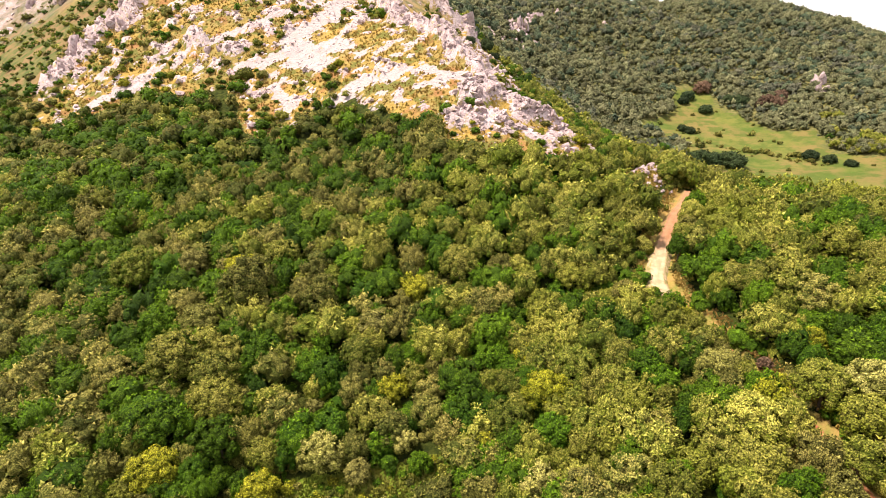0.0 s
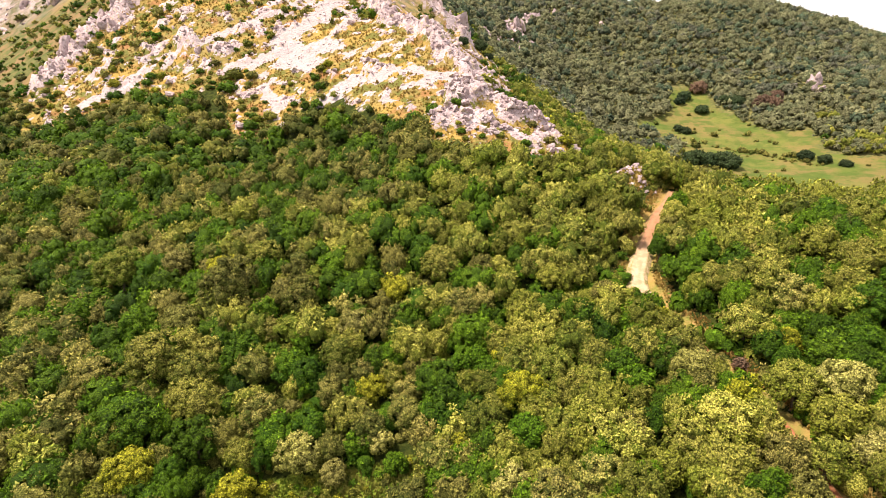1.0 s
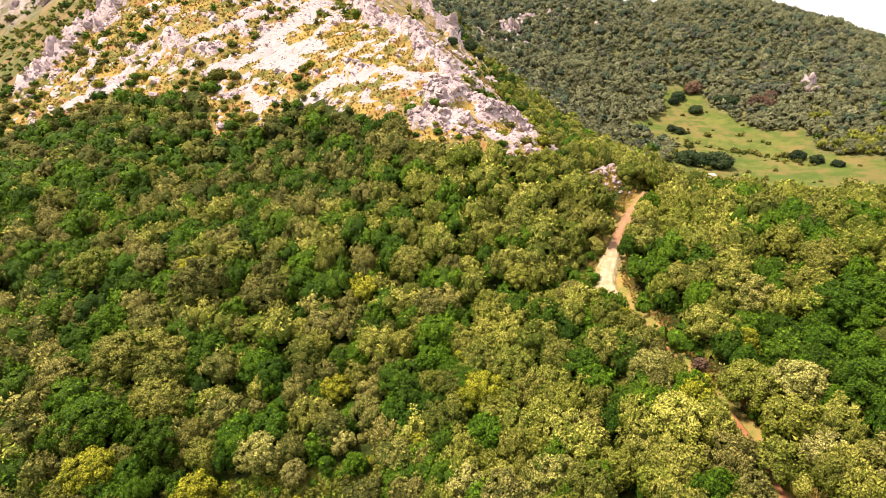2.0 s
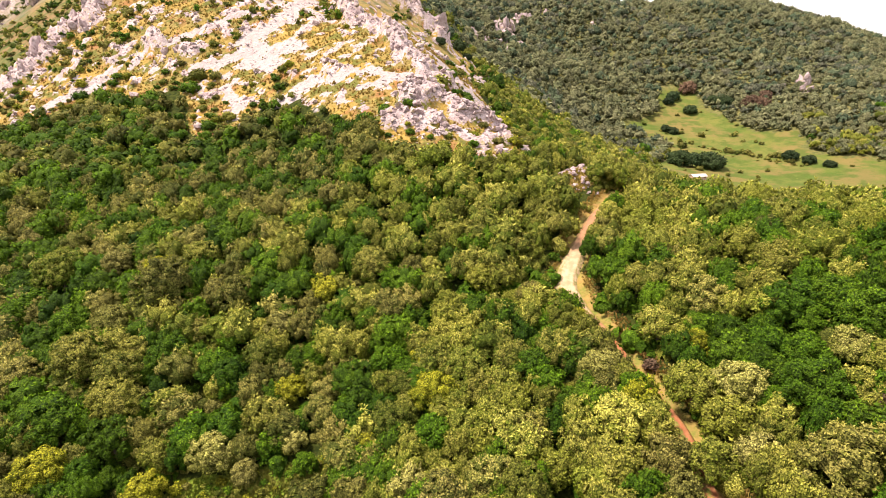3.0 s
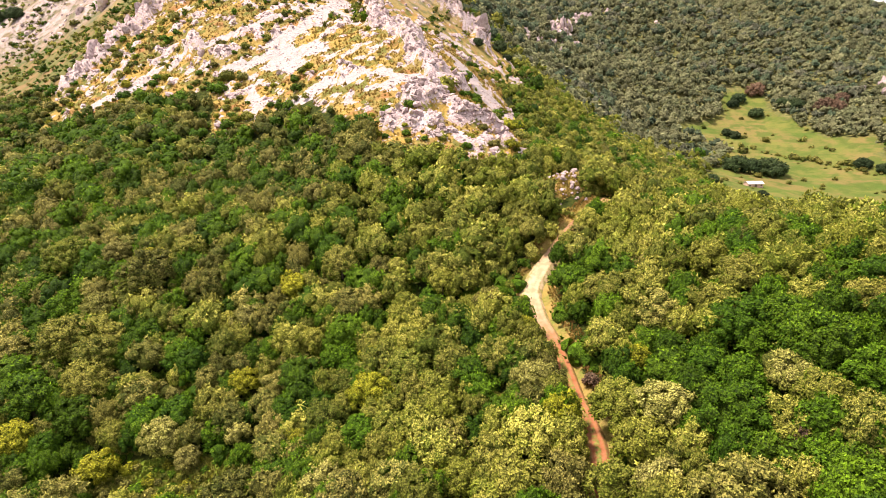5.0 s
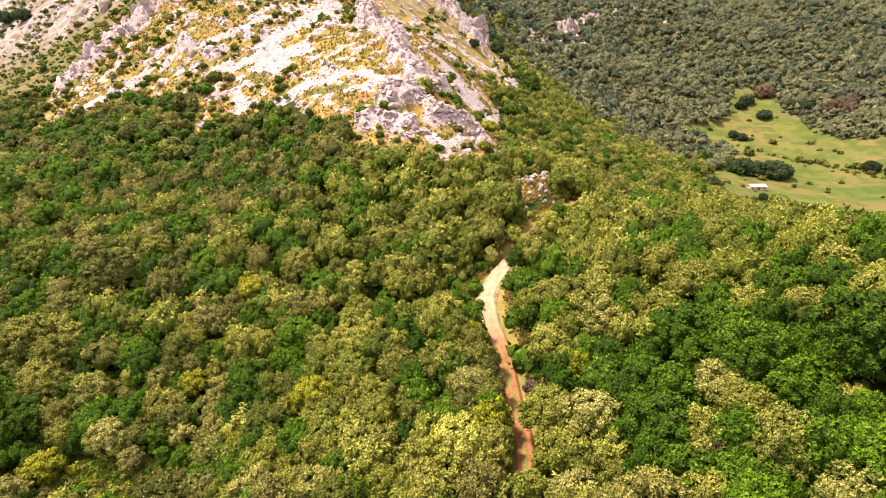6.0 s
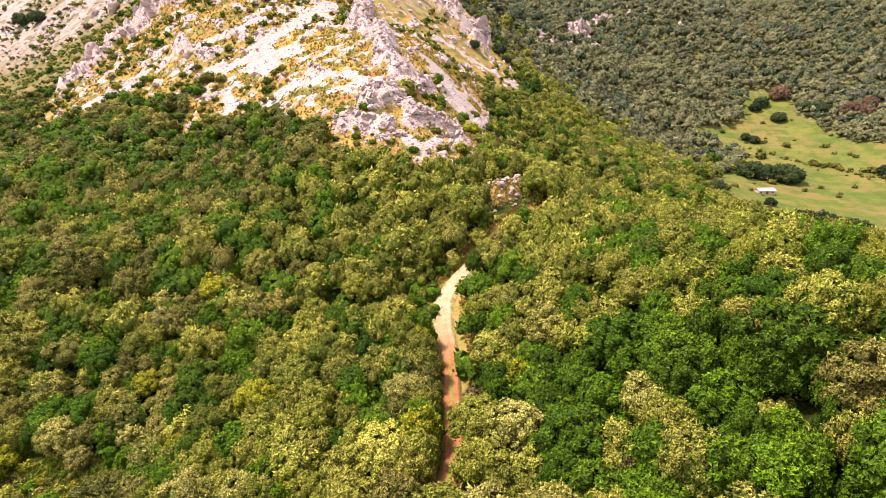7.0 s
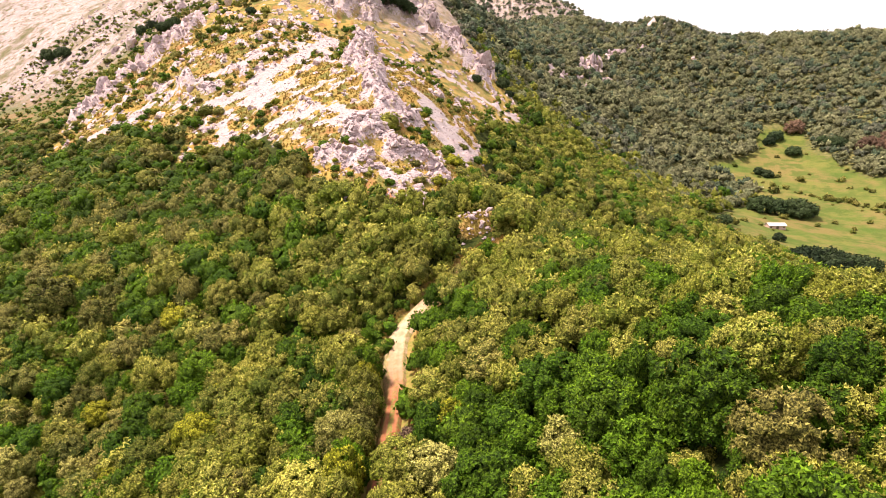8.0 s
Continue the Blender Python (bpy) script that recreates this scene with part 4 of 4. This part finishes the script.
def place_small():
    r = np.random.default_rng(88)
    v, f = BALLS[1]
    v = v * (1 + 0.25 * r.normal(size=(len(v), 1)))
    x, y = r.uniform(-130, 38, 60000), r.uniform(112, 245, 60000)
    m = masks(x, y)
    ok = (np.maximum(m["scree"], 0.5 * m["rock"]) > r.random(len(x)) * 1.6) & (m["bare"] > 0.3)
    x, y = x[ok][:2600], y[ok][:2600]
    scatter("scree_stones", "loose white limestone stones on the scree", "stones", STONE, v, f, x, y, 0.20 * np.exp(r.normal(0, 0.45, len(x))), r)
    v, f = block_mesh_arrays(970, 1, 6, (1, 0.85, 0.9), 0.14)
    x, y = r.uniform(-150, 38, 60000), r.uniform(112, 330, 60000)
    m = masks(x, y)
    ok = (m["rock"] * (1 - m["scree"]) > r.random(len(x)) * 1.1 + 0.2) & (m["bare"] > 0.3)
    x, y = x[ok][:5200], y[ok][:5200]
    scatter("limestone_rubble", "broken limestone blocks strewn over the rocky mountainside", "rocks", STONE, v, f, x, y, 0.55 * np.exp(r.normal(0, 0.45, len(x))), r)
    heaps = ((9, 143, 5), (5, 134, 4), (14, 128, 3.5), (22, 138, 4.5), (29, 134, 3.5), (29, 121, 2.5))
    pick = r.integers(0, len(heaps), 650)
    x = np.array([heaps[k][0] for k in pick]) + r.normal(0, 1, 650) * np.array([heaps[k][2] for k in pick]) * 0.7
    y = np.array([heaps[k][1] for k in pick]) + r.normal(0, 1, 650) * np.array([heaps[k][2] for k in pick]) * 0.7
    scatter("stone_heaps", "heaps of small pale limestone stones on the spur", "stones", STONE, v, f, x, y, 0.42 * np.exp(r.normal(0, 0.35, 650)), r)
    x, y = r.uniform(-330, 10, 30000), r.uniform(235, 430, 30000)
    m = masks(x, y)
    ok = (np.maximum(m["rock"], 0.4 * m["broken"]) > r.random(len(x)) * 1.2) & (m["bare"] > 0.3) & (x > -1.05 * y)
    x, y = x[ok][:1300], y[ok][:1300]
    scatter("massif_rocks", "weathered limestone blocks on the high rocky slopes", "rocks", STONE, v, f, x, y, 1.25 * np.exp(r.normal(0, 0.4, len(x))), r)
    x, y = r.uniform(-130, 38, 60000), r.uniform(112, 245, 60000)
    m = masks(x, y)
    ok = (m["bare"] > 0.4) & (m["scree"] < 0.4) & (m["rock"] < 0.5)
    x, y = x[ok][:11000], y[ok][:11000]
    blade = np.array([(-0.5, 0, -0.1), (0.5, 0, -0.1), (0.1, 0.2, 1.0), (-0.3, 0.4, -0.1), (0.3, -0.4, -0.1), (0.2, -0.2, 0.9), (-0.3, -0.35, -0.1), (0.3, 0.35, -0.1), (-0.3, 0.0, 0.8)])
    scatter("mountain_grass", "tufts of dry ochre mountain grass among the stones", "grass", DRY_GRASS, blade, np.array([(0, 1, 2), (3, 4, 5), (6, 7, 8)]), x, y, 0.55 * np.exp(r.normal(0, 0.3, len(x))), r)


place_small()


def place_low_grass():
    """Tufts along the verges of the track, on the knoll and in the glade."""
    r = np.random.default_rng(89)
    blade = np.array([(-0.5, 0, -0.1), (0.5, 0, -0.1), (0.1, 0.2, 1.0), (-0.3, 0.4, -0.1), (0.3, -0.4, -0.1), (0.2, -0.2, 0.9), (-0.3, -0.35, -0.1), (0.3, 0.35, -0.1), (-0.3, 0.0, 0.8)])
    faces = np.array([(0, 1, 2), (3, 4, 5), (6, 7, 8)])
    x, y = r.uniform(29, 54, 26000), r.uniform(42, 116, 26000)
    d, _ = to_line(x, y, TRACK)
    ok = ((d > 2.3) & (d < 4.2)) | ((masks(x, y)["knoll"] > 0.5) & (d > 2.3))
    x, y = x[ok][:3600], y[ok][:3600]
    scatter("verge_grass", "tufts of dry ochre grass beside the dirt track", "grass", DRY_GRASS, blade, faces, x, y, 0.34 * np.exp(r.normal(0, 0.3, len(x))), r)
    x, y = r.uniform(-32, 4, 9000), r.uniform(51, 63, 9000)
    ok = masks(x, y)["glade"] > 0.4
    x, y = x[ok][:3000], y[ok][:3000]
    scatter("glade_grass", "tall yellow-green grass tufts in the woodland glade", "grass", GLADE_GRASS, blade, faces, x, y, 0.42 * np.exp(r.normal(0, 0.3, len(x))), r)


place_low_grass()

# ---- the valley: hut, trees of the meadow ----
PLASTER = plain("pinkish_plaster", (0.50, 0.32, 0.26), (0.62, 0.45, 0.38), 0.8)
SHEET = plain("pale_roof_sheet", (0.56, 0.48, 0.46), (0.70, 0.62, 0.60), 1.5, 0.5)
PLANK = plain("dark_planks", (0.10, 0.07, 0.05), (0.18, 0.13, 0.09), 0.3)


def box(bm, x0, y0, z0, x1, y1, z1, bevel=0.0):
    made = bmesh.ops.create_cube(bm, size=1, matrix=Matrix.LocRotScale(((x0 + x1) / 2, (y0 + y1) / 2, (z0 + z1) / 2), None, (x1 - x0, y1 - y0, z1 - z0)))
    if bevel:
        bmesh.ops.bevel(bm, geom=list({e for v in made["verts"] for e in v.link_edges}), offset=bevel, segments=1, affect="EDGES")


def build_hut(x, y, turn):
    hut = tagged(new("field_hut"), "small pinkish stone field hut with pale sheet roof beside trees", "hut")
    hut.matrix_basis = pose(x, y, land1(x, y) - 0.2, 0, 0, turn)
    bm = bmesh.new()
    w, d, low, high = 4.6, 2.4, 2.3, 3.3
    ring = [(-d, 0), (d, 0), (d, low), (0, high), (-d, low)]
    ends = [[bm.verts.new((s * w, p, q)) for p, q in ring] for s in (-1, 1)]
    bm.faces.new(ends[0][::-1])
    bm.faces.new(ends[1])
    for k in range(5):
        bm.faces.new((ends[0][k], ends[0][(k + 1) % 5], ends[1][(k + 1) % 5], ends[1][k]))
    part("wall", bm, PLASTER, hut)
    for s in (-1, 1):
        bm = bmesh.new()
        edge = [(-w - 0.4, 0, high + 0.05), (w + 0.4, 0, high + 0.05), (w + 0.4, s * (d + 0.5), low - 0.15), (-w - 0.4, s * (d + 0.5), low - 0.15)]
        f = bm.faces.new([bm.verts.new(q) for q in edge])
        top = bmesh.ops.extrude_face_region(bm, geom=[f])
        bmesh.ops.translate(bm, verts=[g for g in top["geom"] if isinstance(g, bmesh.types.BMVert)], vec=(0, 0, 0.14))
        bmesh.ops.recalc_face_normals(bm, faces=bm.faces)
        part("roof", bm, SHEET, hut, "pale corrugated sheet roof slope")
    bm = bmesh.new()
    box(bm, -0.7, -d - 0.06, 0, 0.7, -d - 0.003, 2.0)
    part("door", bm, PLANK, hut, "dark plank door")
    for cx in (-3.6, 3.4):
        bm = bmesh.new()
        box(bm, cx - 0.5, -d - 0.05, 1.0, cx + 0.5, -d - 0.003, 1.8)
        part("window", bm, PLANK, hut, "small dark shuttered window")


build_hut(174, 346, 12)

DARK = ((0.025, 0.055, 0.022), (0.040, 0.070, 0.022), (0.08, 0.11, 0.04))
LEAVES["dark", False] = foliage("dark_leaves", *DARK, False)
RUST = ((0.14, 0.085, 0.06), (0.19, 0.11, 0.07), (0.25, 0.17, 0.11))
LEAVES["rust", False] = foliage("rust_leaves", *RUST, False)
for kind, seed in (("dark", 1300), ("dark", 1301), ("rust", 1302)):
    v, f, yv = crown_arrays(seed, 30, 560, 0.075, 0.85, 3)
    MODELS.setdefault(kind, []).append(mesh_of("crown", v, f, [LEAVES[kind, False]], yv[f[:, 0]] < 0, {"young": yv}))


DARK_TREES = [(-308, 360, 5), (-289, 354, 5.5), (-195, 321, 4), (-186, 318, 3.5), (-147, 276, 3), (-141, 272, 3), (-134, 269, 3), (-44, 289, 4), (-39, 292, 4.5), (-34, 296, 5),
              (-29, 301, 4.5), (-25, 306, 4), (-34, 312, 5), (-83, 253, 2.2), (13, 290, 2.5), (23, 316, 3.5), (27, 311, 2.5)]


def valley_trees():
    r = np.random.default_rng(99)
    for x, y, radius in ((179, 388, 8), (187, 386, 6.5), (198, 384, 9), (205, 388, 6), (166, 256, 8), (174, 258, 7), (181, 262, 6), (158, 258, 6), (208, 478, 4.5), (203, 482, 4), (259, 394, 5), (266, 383, 4.5),
                         (273, 372, 4), (140, 318, 4), (163, 306, 3), (290, 330, 6), (300, 340, 6), (282, 322, 5), (238, 520, 6), (225, 540, 5), (232, 548, 6), (262, 530, 6), (270, 522, 7)):
        plant(x, y, land1(x, y) - 0.4 * radius, "dark", int(r.integers(2)), radius, r.uniform(0.8, 1.0), r.uniform(0, 360), "field_tree", "dark green broad-crowned tree by the valley meadow", "trees of the meadow")
    for x, y, radius in DARK_TREES:
        plant(x, y, land1(x, y) - 0.4 * radius, "dark", int(r.integers(2)), radius, r.uniform(0.9, 1.2), r.uniform(0, 360), "crag_tree", "dark evergreen tree clinging to the limestone crags", "trees of the crags")
    for x, y, radius in ((285, 508, 8), (292, 503, 7), (250, 560, 8), (300, 515, 6)):
        plant(x, y, land1(x, y) - 0.4 * radius, "rust", 0, radius, 1.0, r.uniform(0, 360), "bare_tree", "brown half-bare tree at the edge of the valley wood", "trees of the meadow")


valley_trees()


def meadow_bushes():
    """A ragged hedge across the meadow and bushes scattered over it."""
    r = np.random.default_rng(101)
    t = np.linspace(0, 1, 34)
    x = np.concatenate([214 + 48 * t + r.normal(0, 1.2, 34), r.uniform(140, 305, 170)])
    y = np.concatenate([452 - 74 * t + r.normal(0, 1.2, 34), r.uniform(255, 550, 170)])
    ok = (masks(x, y)["meadow"] > 0.7) & (np.arange(len(x)) < 34 + 170 * np.clip((y - 250) / 200, 0.25, 1))
    x, y = x[ok], y[ok]
    sizes = 1.35 * np.exp(r.normal(0, 0.4, len(x)))
    forest("meadow_bushes", "ragged hedge and scattered bushes of the rough valley meadow", [(a, b, c - 0.4 * q, "dusky", q, 0.9) for a, b, c, q in zip(x, y, land(x, y), sizes)], 8, 30, 0.22, 3, 680)


meadow_bushes()

# a rusty bush beside the track and a half-dead brown tree among the green oaks
v, f, yv = crown_arrays(1310, 12, 130, 0.16, 0.8)
RUSTY = mesh_of("shrub", v, f, [LEAVES["rust", False]], yv[f[:, 0]] < 0, {"young": yv})
rusty = new("shrub", RUSTY)
rusty.matrix_basis = pose(42.2, 64.4, land1(42.2, 64.4) + 0.3) @ Matrix.Diagonal((0.9, 0.9, 0.8, 1))
tagged(rusty, "rust-red dying bush beside the dirt track", "shrub")
plant(58.2, 46.8, land1(58.2, 46.8) - 0.2, "rust", 0, 1.7, 1.35, 40, "bare_tree", "brown half-dead tree among green oaks", "trees of the hillside wood")
